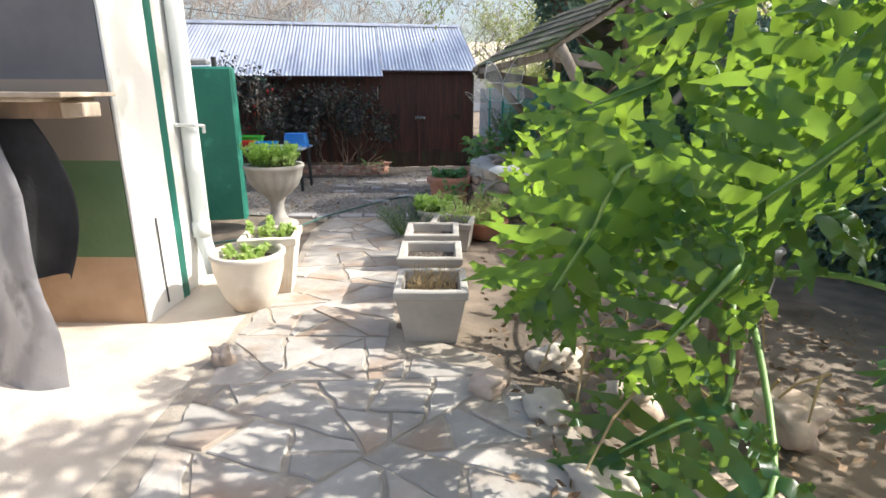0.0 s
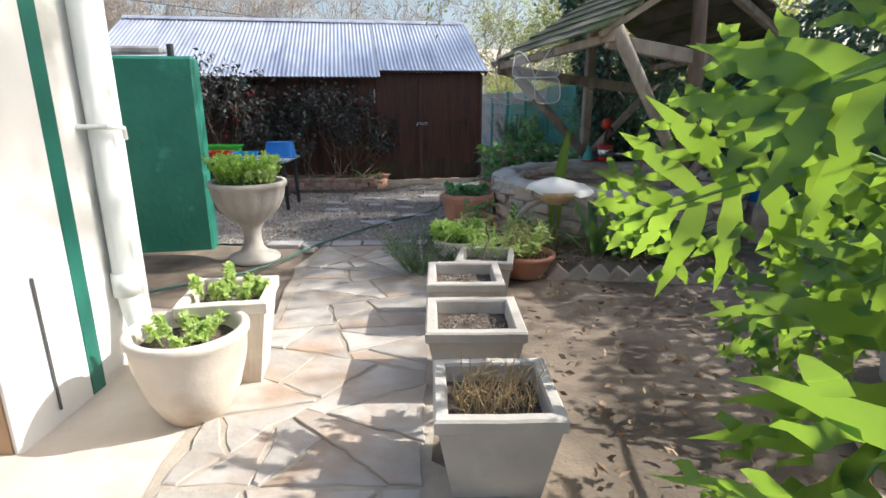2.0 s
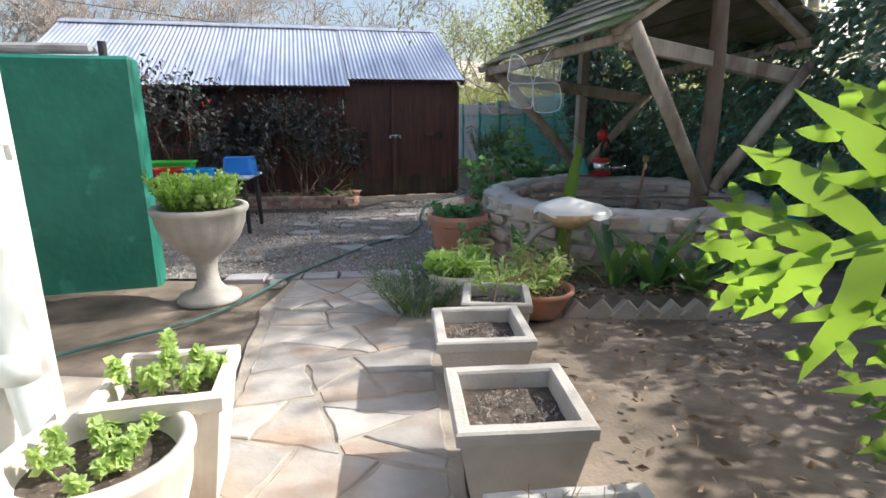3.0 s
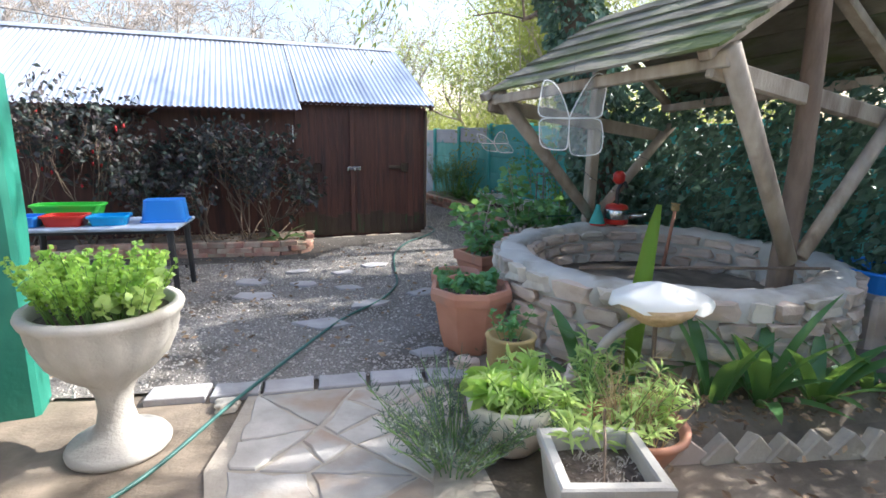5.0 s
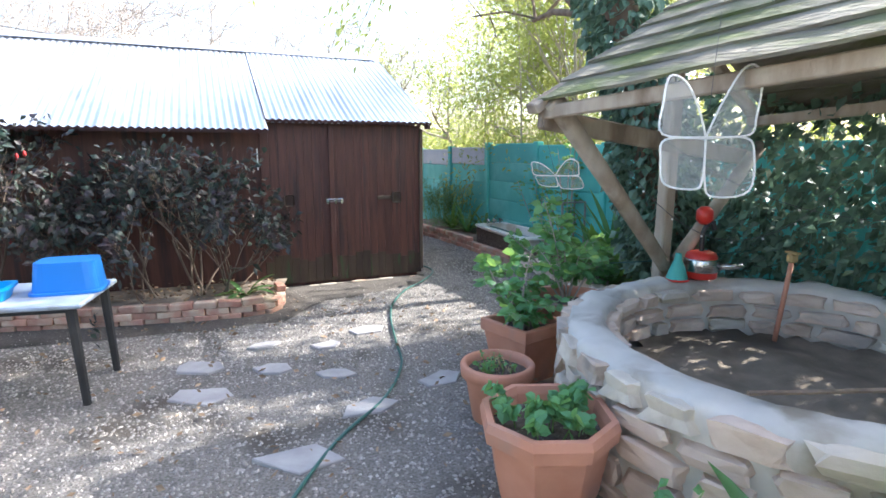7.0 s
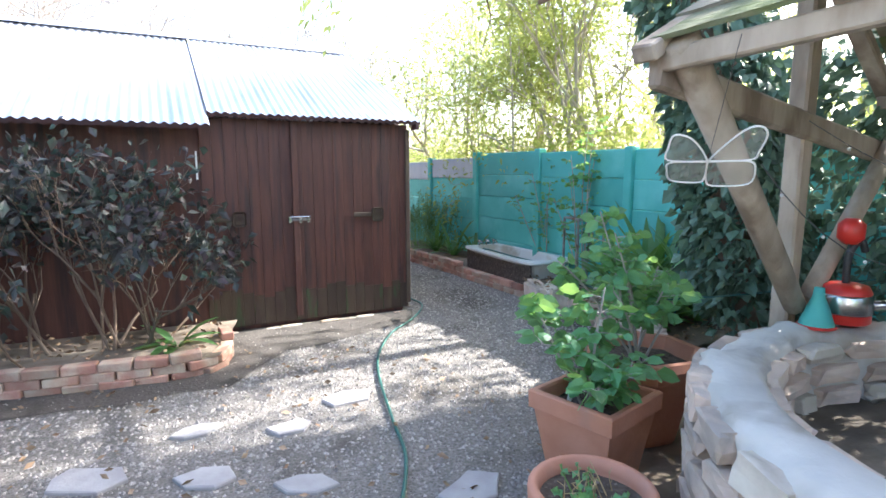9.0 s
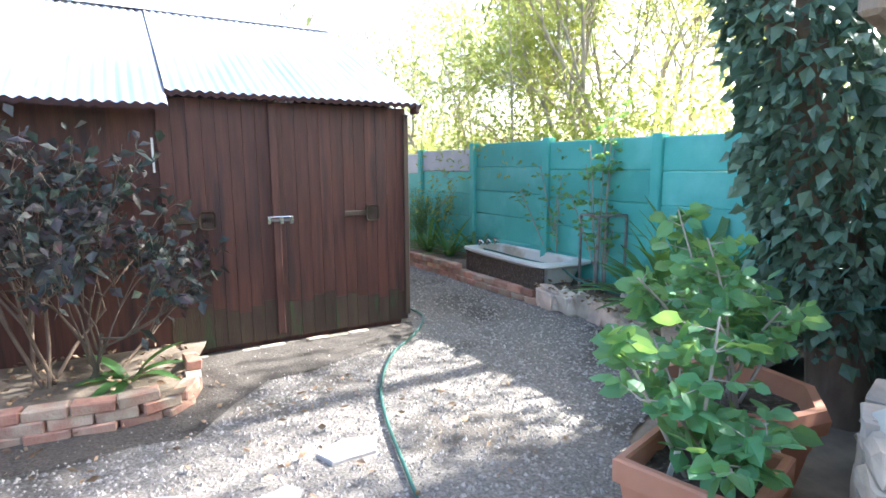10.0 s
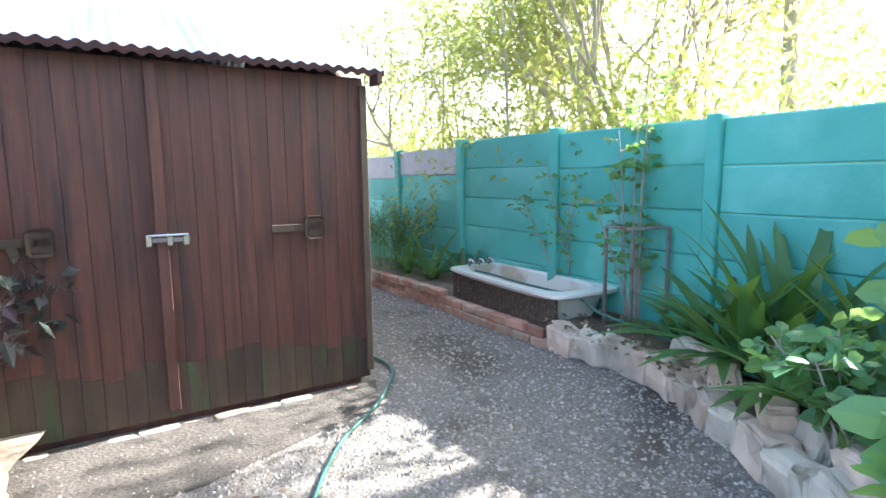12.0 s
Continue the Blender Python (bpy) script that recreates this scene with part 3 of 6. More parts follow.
    box(bm, (-2.06, -0.006, 1.45), (-2.045, 0.0, 1.7))
    part("paint_scrape", bm, "enamel", s, "pale chipped strip beside the door")
    # stone footing
    for k in range(12):
        w = rnd.uniform(0.14, 0.26)
        me = stone_mesh("footing_stone", "mortar" if k % 4 else "brick", w, 0.09, rnd.uniform(0.035, 0.06), 60 + k)
        piece("footing_stone", me, s, Matrix.Translation((-0.12 - k * 0.19 + rnd.uniform(-0.03, 0.03), -0.025, -0.025)))


shed()


# ---------------------------------------------------------------- precast fence
def fence():
    f = thing("fence", "precast concrete panel fence painted turquoise green", "fence", kind="structure")
    step = Vector((-0.292, 1.5375, 0))
    p0 = Vector((3.605, 11.19, 0))
    ang = math.degrees(math.atan2(step.y, step.x))
    ln = step.length
    # the lowest indices carry the fence on unseen, under the added shading ivy
    tops = {-8: 1.9, -7: 1.88, -6: 1.86, -5: 1.84, -4: 1.82, -3: 1.80, -2: 1.78, -1: 1.76, 0: 1.77, 1: 1.80, 2: 1.74, 3: 1.70, 4: 1.68, 5: 1.68}
    for i in range(-8, 6):
        p = p0 + step * i
        top = tops[i]
        bm = bmesh.new()
        box(bm, (-0.055, -0.065, -0.2), (0.055, 0.065, max(top, tops.get(i - 1, top)) + 0.02), 0.012)
        ob = part("post", bm, "fence", f)
        ob.matrix_basis = pose(p.x, p.y, 0, 0, 0, ang)
        z = top
        for k in range(6):
            h = 0.328
            bm = bmesh.new()
            box(bm, (0.05, -0.02, z - h - 0.003), (ln - 0.05, 0.02 - 0.008 * (k % 2), z - 0.004), 0.012)
            mat = "fence_bare" if (i >= 2 and k == 0) or i >= 4 else "fence"
            ob = part("panel", bm, mat, f, "bare weathered concrete panel" if mat == "fence_bare" else "")
            ob.matrix_basis = pose(p.x, p.y, 0, rnd.uniform(-0.5, 0.5), 0, ang)
            z -= h


fence()


# ---------------------------------------------------------------- well
AX = Vector((-0.230, 0.9732, 0))     # along the ridge
CR = Vector((0.9732, 0.230, 0))      # across
NEAR, FAR = Vector((2.73, 6.12, 0)), Vector((2.34, 8.21, 0))
WELL = Vector((2.34, 6.90, 0))


def well_wall():
    w = thing("stone_well", "round well wall of rough warm sandstone blocks", "well", (WELL.x, WELL.y, 0))
    bm = bmesh.new()
    n = 150
    ring = []
    for k in range(n):
        a = k * math.tau / n
        c, s = math.cos(a), math.sin(a)
        row = []
        for r, z, f in ((1.285, -0.1, 0.02), (1.28, 0.3, 0.03), (1.285, 0.62, 0.04), (1.28, 0.70, 0.05), (1.25, 0.738, 0.05), (1.17, 0.748, 0.05), (1.09, 0.742, 0.05), (1.05, 0.715, 0.04), (1.045, 0.64, 0.03), (1.05, 0.3, 0.02)):
            v = Vector((r * c, r * s, z))
            push = f * (noise.noise(v * 3.1) + 0.7 * noise.noise(v * 9) + 0.4 * noise.noise(v * 21))
            row.append(bm.verts.new((v.x + c * push, v.y + s * push, z + (0.6 * push if z > 0.5 else 0))))
        ring.append(row)
    for k in range(n):
        a, b = ring[k], ring[(k + 1) % n]
        for j in range(len(a) - 1):
            bm.faces.new((a[j], b[j], b[j + 1], a[j + 1]))
    part("core", bm, "rim_mortar", w, "pale rough mortar rim and joints", True)
    bm = bmesh.new()
    bmesh.ops.create_grid(bm, x_segments=20, y_segments=20, size=1.06)
    bmesh.ops.delete(bm, geom=[v for v in bm.verts if v.co.length > 1.09], context="VERTS")
    for v in bm.verts:
        v.co.z = 0.40 + 0.06 * noise.noise(v.co * 2.2) + 0.02 * noise.noise(v.co * 9)
    part("well_floor", bm, "soil", w, "dark soil filling the well", True)
    kinds = [stone_mesh("wall_stone", "stone_warm" if i % 4 else "stone_grey", 0.20 + 0.035 * (i % 5), 0.13, 0.12 + 0.025 * (i % 4), 200 + i, 0.35, 2, 0.32) for i in range(16)]
    for rad, flip, lo, top in ((1.280, 0, 0, 0.68), (1.045, 180, 3, 0.71)):
        z = -0.03 if lo == 0 else 0.40
        while z < top - 0.06:
            h = rnd.choice((0.10, 0.125, 0.15)) if lo == 0 else 0.095
            a = rnd.uniform(0, 0.2)
            while a < math.tau - 0.05:
                wd = rnd.uniform(0.15, 0.36)
                me = rnd.choice(kinds)
                size = 0.20 + 0.035 * (kinds.index(me) % 5), 0.12 + 0.025 * (kinds.index(me) % 4)
                m = a + wd / rad / 2
                piece("wall_stone", me, w, pose(rad * math.cos(m), rad * math.sin(m), z + rnd.uniform(-0.008, 0.008), 0, rnd.uniform(-3, 3), math.degrees(m) - 90 + flip)
                      @ Matrix.Diagonal((wd / size[0] * 1.08, 1, h / size[1] * 1.06, 1)))
                a += (wd + 0.018) / rad
            z += h + 0.012


well_wall()


def well_roof():
    r = thing("well_roof", "old pitched shelter of weathered timber with mossy overlapping boards", "shelter")
    P = lambda v, z: (v.x, v.y, z)
    for c, post_foot, left, ze in ((NEAR, 0.1, 0.84, 2.09), (FAR, 0.38, 1.22, 1.95)):
        el, er = c - CR * left, c + CR * 0.95
        if c is FAR:
            el = el - AX * 0.10
        zr = 2.68
        near = c is NEAR
        if near:
            part("post", tube(bmesh.new(), smooth_line([P(c + CR * 0.04, post_foot), P(c + CR * 0.01, 0.8), P(c + CR * 0.05, 1.5), P(c, zr - 0.08)], 4), [0.085 - 0.002 * k for k in range(13)], 12), "bark", r, "rough trunk post with bark", True)
        else:
            part("post", beam(bmesh.new(), P(c, post_foot), P(c + CR * 0.02, zr - 0.08), 0.09, 0.11, 0.012), "old_wood", r)
        lo = 0.16
        part("tie_beam", beam(bmesh.new(), P(el - CR * 0.04, ze - 0.07), P(er, ze - 0.07 - lo * 1.6), 0.055, 0.125, 0.012), "old_wood", r)
        part("rafter", beam(bmesh.new(), P(el - CR * 0.1, ze - 0.02), P(c, zr - 0.05), 0.09, 0.06), "old_wood", r)
        part("rafter", beam(bmesh.new(), P(er + CR * 0.1, ze - 0.06), P(c, zr - 0.05), 0.09, 0.06), "old_wood", r)
        off = -AX * 0.075
        part("strut", tube(bmesh.new(), [P(el + off, ze + 0.03), P(el.lerp(c, 0.48) + off, ze * 0.5 + 0.44), P(c - CR * 0.04 + off, 0.84)], [0.064, 0.058, 0.052], 10), "old_wood", r, "", True)
        part("strut", tube(bmesh.new(), [P(er + off, ze - 0.22), P(c + CR * 0.07 + off, 0.86)], [0.05, 0.048], 10), "old_wood", r, "", True)
    for a, b in ((NEAR - CR * 0.84, FAR - CR * 1.22 - AX * 0.1), (NEAR + CR * 0.92, FAR + CR * 0.92), (NEAR, FAR)):
        z0, z1 = (2.08, 1.94) if a != NEAR else (2.62, 2.62)
        a, b = a - AX * 0.1, b + AX * 0.02
        part("purlin", beam(bmesh.new(), (a.x, a.y, z0 - 0.03), (b.x, b.y, z1 - 0.03), 0.07, 0.08), "old_wood", r)
    # overlapping boards along the eave, two slopes
    q = random.Random(23)
    rows = 6
    for sgn, wn_, wf in ((-1, 1.02, 1.28), (1, 1.06, 1.06)):
        for j in range(rows):
            bm = bmesh.new()
            n, m = 26, 4
            grid = []
            for i in range(n + 1):
                u = i / n
                line = []
                for k in range(m + 1):
                    v = min(1.0, (j + 1.16 * k / m) / rows)
                    across = (1 - v) * (wn_ + (wf - wn_) * u)
                    ridge = (NEAR - AX * (0.14 + 0.02 * q.random())).lerp(FAR - AX * 0.04, u)
                    p = ridge + CR * (sgn * across)
                    zl = 2.09 + (1.965 - 2.09) * u
                    z = zl + (2.735 - zl) * v + 0.022 * (1 - k / m) + 0.010 * noise.noise((u * 5, j * 3.1 + v * 4, sgn * 2))
                    if k == 0:
                        p = p + CR * (sgn * 0.014 * noise.noise((u * 14, j * 7.3, sgn)))
                    line.append(bm.verts.new((p.x, p.y, z)))
                grid.append(line)
            for a, b in zip(grid, grid[1:]):
                for k in range(m):
                    bm.faces.new((a[k], a[k + 1], b[k + 1], b[k]))
            bmesh.ops.recalc_face_normals(bm, faces=bm.faces[:])
            bmesh.ops.solidify(bm, geom=bm.faces[:], thickness=0.018)
            part("roof_board", bm, "board_moss", r, "mossy grey overlapping roof board", False)


well_roof()


# ---------------------------------------------------------------- paving
def crazy_paving():
    f = thing("pavement", "crazy-paved path of pale worn sandstone slabs", "path", kind="structure")
    r = random.Random(11)
    zones = (([(-0.56, 2.55), (0.38, 2.55), (0.37, 4.7), (0.15, 5.0), (0.42, 6.1), (-0.68, 6.1), (-0.72, 5.4), (-0.6, 4.2)], 0.24),
             ([(-0.25, -0.6), (1.35, -0.6), (1.25, 1.6), (1.05, 2.1), (0.36, 2.35), (0.36, 2.54), (-0.56, 2.54), (-0.5, 1.9)], 0.20))
    for outline, largest in zones:
        for poly in broken(outline, r, 0.03, largest):
            cy = sum(p[1] for p in poly) / len(poly)
            slope = (ground_z(cy + 0.1) - ground_z(cy - 0.1)) / 0.2
            bm = slab([(x, y - cy) for x, y in poly], -0.03, 0.014 + r.uniform(-0.003, 0.006), 0.002, 0.022)
            ob = part("flagstone", bm, "flag", f)
            ob.matrix_basis = pose(0, cy, ground_z(cy), math.degrees(math.atan(slope)) + r.uniform(-0.6, 0.6), r.uniform(-0.6, 0.6), 0)
    x = -1.30
    while x < 0.45:
        w = r.uniform(0.26, 0.36)
        bm = slab([(0, 0), (w, 0.01), (w, 0.19), (0, 0.18)], -0.03, 0.03, 0.008, 0.004)
        ob = part("paver", bm, "paver", f)
        ob.matrix_basis = pose(x, 6.11 + r.uniform(-0.015, 0.015), 0.12, 0, 0, r.uniform(-2, 2))
        x += w + 0.01


sheet("path_bed", [(-0.55, -0.8), (1.45, -0.8), (1.3, 1.6), (0.9, 2.3), (0.42, 2.7), (0.42, 4.7), (0.45, 6.12), (-0.75, 6.12), (-0.78, 5.4), (-0.66, 4.2), (-0.6, 2.4)], 0.008, "mortar", "sandy mortar bed under the path slabs", "path")
crazy_paving()


def stepping_stones():
    r = random.Random(5)
    for x, y, s in ((-1.11, 9.02, 0.24), (-1.0, 8.49, 0.27), (-0.55, 8.86, 0.18), (0.64, 8.36, 0.2), (0.1, 8.0, 0.22), (-0.32, 7.42, 0.26), (-0.07, 8.65, 0.17), (-0.67, 9.42, 0.16),
                    (-0.13, 9.29, 0.17), (0.25, 9.62, 0.2), (0.42, 6.62, 0.16)):
        n = r.randint(4, 6)
        poly = [(s * r.uniform(0.75, 1.1) * math.cos(k * math.tau / n + r.uniform(-0.2, 0.2)), 0.62 * s * r.uniform(0.75, 1.1) * math.sin(k * math.tau / n)) for k in range(n)]
        solo("stepping_stone", slab(poly, -0.03, 0.028, 0.0, 0.008), "paver", "flat grey stepping stone set in the gravel", "stepping stone", "stepping stones", at=(x, y, ground_z(y)), turn=r.uniform(-25, 25))


stepping_stones()


def bricks():
    b = thing("brick_border", "low border of old reddish bricks round a shrub bed", "border", kind="structure")
    kinds = []
    for k in range(6):
        bm = bmesh.new()
        box(bm, (-0.107, -0.05, 0), (0.107, 0.05, 0.07), 0.008, 0.005)
        kinds.append(mesh_of(bm, "brick", "brick"))
    line = smooth_line([(-4.6, 10.35, 0), (-3.2, 10.42, 0), (-2.1, 10.36, 0), (-1.16, 10.36, 0), (-0.70, 10.45, 0), (-0.58, 10.75, 0), (-0.62, 11.1, 0)], 10)
    for c in range(3):
        d, i, acc = 0.11 * (c % 2), 0, 0.0
        for a, q in zip(line, line[1:]):
            seg = (q - a).length
            while acc + seg >= d:
                p = a.lerp(q, (d - acc) / seg)
                ang = math.degrees(math.atan2(q.y - a.y, q.x - a.x))
                if rnd.random() > (0.12 if c == 2 else 0.0):
                    piece("brick", rnd.choice(kinds), b, pose(p.x, p.y + rnd.uniform(-0.012, 0.012), c * 0.068 - 0.01, rnd.uniform(-3, 3), rnd.uniform(-2, 2), ang + rnd.uniform(-5, 5)))
                d += 0.222
            acc += seg
    bm = bmesh.new()
    vs = [bm.verts.new((x, y, 0.13)) for x, y in ((-4.8, 10.38), (-0.6, 10.42), (-0.52, 11.5), (-4.8, 10.9))]
    bm.faces.new(vs)
    bmesh.ops.subdivide_edges(bm, edges=bm.edges[:], cuts=8, use_grid_fill=True)
    for v in bm.verts:
        v.co.z += 0.05 * noise.noise(v.co * 2.5)
    solo("shrub_bed", bm, "soil", "dark soil of the shrub bed", "soil", kind="structure")


bricks()


def kerb():
    k = thing("stone_kerb", "dry kerb of rough pale stones and bricks holding a raised bed", "kerb", kind="structure")
    line = smooth_line([(1.8, 16.2, 0), (2.1, 15.0, 0), (2.36, 13.9, 0), (2.46, 13.4, 0), (2.70, 12.1, 0), (2.92, 11.3, 0), (2.90, 10.7, 0), (2.74, 10.25, 0), (2.58, 9.8, 0), (2.36, 9.3, 0)], 10)
    stones = [stone_mesh("kerb_stone", "stone_warm" if i % 3 else "stone_grey", 0.36, 0.22, 0.30, 500 + i, 0.38, 3, 0.40) for i in range(10)]
    bk = []
    for i in range(4):
        bm = bmesh.new()
        box(bm, (-0.107, -0.05, 0), (0.107, 0.05, 0.072), 0.009, 0.006)
        bk.append(mesh_of(bm, "kerb_brick", "brick"))
    d, acc = 0.0, 0.0
    for a, q in zip(line, line[1:]):
        seg = (q - a).length
        while acc + seg >= d:
            p = a.lerp(q, (d - acc) / seg)
            ang = math.degrees(math.atan2(q.y - a.y, q.x - a.x))
            if p.y > 13.5:
                for c in range(3):
                    piece("kerb_brick", rnd.choice(bk), k, pose(p.x + rnd.uniform(-0.01, 0.01), p.y + 0.1 * (c % 2), c * 0.07, 0, 0, ang + rnd.uniform(-4, 4)))
                d += 0.225
            elif p.y > 11.9:
                for c in range(2):
                    piece("kerb_brick", rnd.choice(bk), k, pose(p.x, p.y + 0.1 * c, c * 0.075, 0, 0, ang + rnd.uniform(-4, 4)))
                d += 0.23
            else:
                s = rnd.uniform(0.75, 1.1)
                piece("kerb_stone", rnd.choice(stones), k, pose(p.x, p.y, -0.03, rnd.uniform(-8, 8), rnd.uniform(-8, 8), ang + rnd.uniform(-12, 12)) @ Matrix.Diagonal((s, 1, rnd.uniform(0.8, 1.05), 1)))
                if rnd.random() < 0.55 and p.y < 11.2:
                    piece("kerb_stone", rnd.choice(stones), k, pose(p.x + 0.16, p.y + rnd.uniform(-0.05, 0.05), 0.12, rnd.uniform(-10, 10), rnd.uniform(-10, 10), ang + rnd.uniform(-30, 30)) @ Matrix.Diagonal((0.75, 0.9, 0.8, 1)))
                d += 0.255 * s
        acc += seg
    bm = bmesh.new()
    inner = [(p.x + 0.08, p.y) for p in line[::4]]
    outer = [(p[0] + 0.12 + max(0.3, 3.44 - 0.159 * (p[1] - 11.16) - p[0]), p[1]) for p in inner]
    rows = []
    for (x0, y0), (x1, y1) in zip(inner, outer):
        rows.append([bm.verts.new((x0 + (x1 - x0) * u / 6, y0, (0.12 if u == 0 else 0.2) + 0.03 * noise.noise((x0 + u, y0 * 2, 3)))) for u in range(7)])
    for a, b in zip(rows, rows[1:]):
        for u in range(6):
            bm.faces.new((a[u], a[u + 1], b[u + 1], b[u]))
    solo("raised_bed", bm, "soil", "dark leaf-strewn soil of the raised bed", "soil", kind="structure", smooth=True)


kerb()


def zigzag():
    z = thing("zigzag_edging", "row of bricks set on edge like saw teeth round a bed", "edging", kind="structure")
    kinds = []
    for k in range(4):
        bm = bmesh.new()
        box(bm, (-0.085, -0.035, -0.085), (0.085, 0.035, 0.085), 0.008, 0.008)
        kinds.append(mesh_of(bm, "edging_brick", "mortar" if k else "stone_warm"))
    for k in range(14):
        x = 1.40 + k * 0.155
        y = 5.10 - 0.02 * k
        piece("edging_brick", rnd.choice(kinds), z, pose(x, y, ground_z(y) + rnd.uniform(-0.02, 0.01), rnd.uniform(-14, 6), 45 + rnd.uniform(-8, 8), -5))
    bm = bmesh.new()
    vs = [bm.verts.new((x, y, 0.17)) for x, y in ((1.32, 5.16), (4.0, 5.1), (4.2, 9.2), (1.05, 6.0))]
    bm.faces.new(vs)
    bmesh.ops.subdivide_edges(bm, edges=bm.edges[:], cuts=12, use_grid_fill=True)
    for v in bm.verts:
        v.co.z += 0.05 * noise.noise(v.co * 1.8) + (0.05 if v.co.y < 5.9 else 0) - (0.25 if v.co.y < 5.17 else 0)
    solo("plant_bed", bm, "soil", "dry dark soil with leaf litter round the well", "soil", kind="structure", smooth=True)


zigzag()


# ---------------------------------------------------------------- planters and pots
def fill(bm, r, z, n=16, square=False):
    if square:
        vs = [bm.verts.new((x * r, y * r, z)) for x, y in ((-1, -1), (1, -1), (1, 1), (-1, 1))]
        bm.faces.new(vs)
        bmesh.ops.subdivide_edges(bm, edges=bm.edges[:], cuts=7, use_grid_fill=True)
    else:
        c = bm.verts.new((0, 0, z))
        for ring in range(1, 5):
            for k in range(n):
                bm.verts.new((r * ring / 4 * math.cos(k * math.tau / n), r * ring / 4 * math.sin(k * math.tau / n), z))
        bm.verts.ensure_lookup_table()
        for k in range(n):
            bm.faces.new((c, bm.verts[1 + k], bm.verts[1 + (k + 1) % n]))
            for ring in range(3):
                a = 1 + ring * n
                bm.faces.new((bm.verts[a + k], bm.verts[a + n + k], bm.verts[a + n + (k + 1) % n], bm.verts[a + (k + 1) % n]))
    for v in bm.verts:
        v.co.z += 0.018 * noise.noise(v.co * 14)
    return bm


def clump(parent, name, mat, cx, radius, z, count, height, length, width, seed, stem="stem_green", label="", stems=14, lean=0.5, droop=0.15):
    """A leafy clump: thin stems with leaves along and atop them."""
    r = random.Random(seed)
    places = []
    bm = bmesh.new()
    for k in range(stems):
        a, d = r.uniform(0, math.tau), radius * math.sqrt(r.random()) * 0.8
        p = Vector((cx[0] + d * math.cos(a), cx[1] + d * math.sin(a), z))
        h = height * r.uniform(0.55, 1.1)
        tip = p + Vector((math.cos(a) * lean * h * (0.3 + d / radius) + r.uniform(-0.1, 0.1) * h, math.sin(a) * lean * h * (0.3 + d / radius), h))
        mid = p.lerp(tip, 0.5) + Vector((r.uniform(-0.1, 0.1) * h, r.uniform(-0.1, 0.1) * h, 0.08 * h))
        tube(bm, [p, mid, tip], [0.004, 0.003, 0.002], 4, False)
        for q in range(max(1, count // stems)):
            u = r.uniform(0.25, 1.0) ** 0.7
            pt = (p.lerp(mid, u * 2) if u < 0.5 else mid.lerp(tip, u * 2 - 1))
            b = r.uniform(0, math.tau)
            places.append((pt, (math.cos(b), math.sin(b), r.uniform(0.0, 0.9))))
    tagged(part("stem_mass", bm, stem, parent), kind="stuff")
    ob = new(name, leaf_mesh(name, mat, places, length, width, droop, seed=seed, rounded=width > 0.03))
    ob.parent = parent
    return tagged(ob, label, kind="stuff")


def twigs(parent, mat, radius, z, count, height, seed, name="dry_stem_mass", label=""):
    r = random.Random(seed)
    bm = bmesh.new()
    for k in range(count):
        a, d = r.uniform(0, math.tau), radius * math.sqrt(r.random())
        p = Vector((d * math.cos(a), d * math.sin(a), z - 0.01))
        h = height * r.uniform(0.3, 1.1)
        q = p + Vector((r.uniform(-0.5, 0.5) * h, r.uniform(-0.5, 0.5) * h, h))
        tube(bm, [p, p.lerp(q, 0.5) + Vector((r.uniform(-0.02, 0.02), r.uniform(-0.02, 0.02), 0.01)), q], [0.003, 0.0025, 0.0015], 3, False)
        for _ in range(2):
            e = p.lerp(q, r.uniform(0.4, 0.95))
            tube(bm, [e, e + Vector((r.uniform(-1, 1), r.uniform(-1, 1), r.uniform(0.1, 1))) * 0.3 * h], [0.002, 0.001], 3, False)
    return tagged(part(name, bm, mat, parent, label), kind="stuff")


def square_pot(name, at, top, bottom, height, rim, turn, mat, label, flutes=0, band=0.05, group=""):
    t = thing(name, label, "planter", at, turn, group)
    bm = bmesh.new()

    def ring(s, z):
        pts = []
        for k in range(4):
            a, b = ((-1, -1), (1, -1), (1, 1), (-1, 1))[k], ((1, -1), (1, 1), (-1, 1), (-1, -1))[k]
            n = 22 if flutes else 6
            for i in range(n):
                u = i / n
                x, y = a[0] + (b[0] - a[0]) * u, a[1] + (b[1] - a[1]) * u
                g = 1.0
                if flutes and 0.04 < z < height - band - 0.01 and i:
                    g = 1 - 0.022 * (i % 2)
                pts.append(bm.verts.new((x * s / 2 * g, y * s / 2 * g, z + (0.004 * noise.noise((x * 3, y * 3, z * 5 + at[0])) if z > 0 else 0))))
        return pts

    rings = [ring(bottom, 0), ring(bottom + 0.01, 0.03), ring(bottom + (top - bottom) * (1 - band / height) - 0.01, height - band - 0.012), ring(top, height - band), ring(top + 0.004, height - 0.008), ring(top - 0.012, height),
             ring(top - 2 * rim + 0.012, height), ring(top - 2 * rim, height - 0.01), ring(top - 2 * rim - 0.02, height - 0.13)]
    for a, b in zip(rings, rings[1:]):
        n = len(a)
        for k in range(n):
            bm.faces.new((a[k], a[(k + 1) % n], b[(k + 1) % n], b[k]))
    bm.faces.new(rings[0][::-1])
    part("pot", bm, mat, t)
    part("soil", fill(bmesh.new(), (top - 2 * rim) / 2 - 0.004, height - 0.075, square=True), "pot_soil", t, "dark crumbly potting soil")
    return t


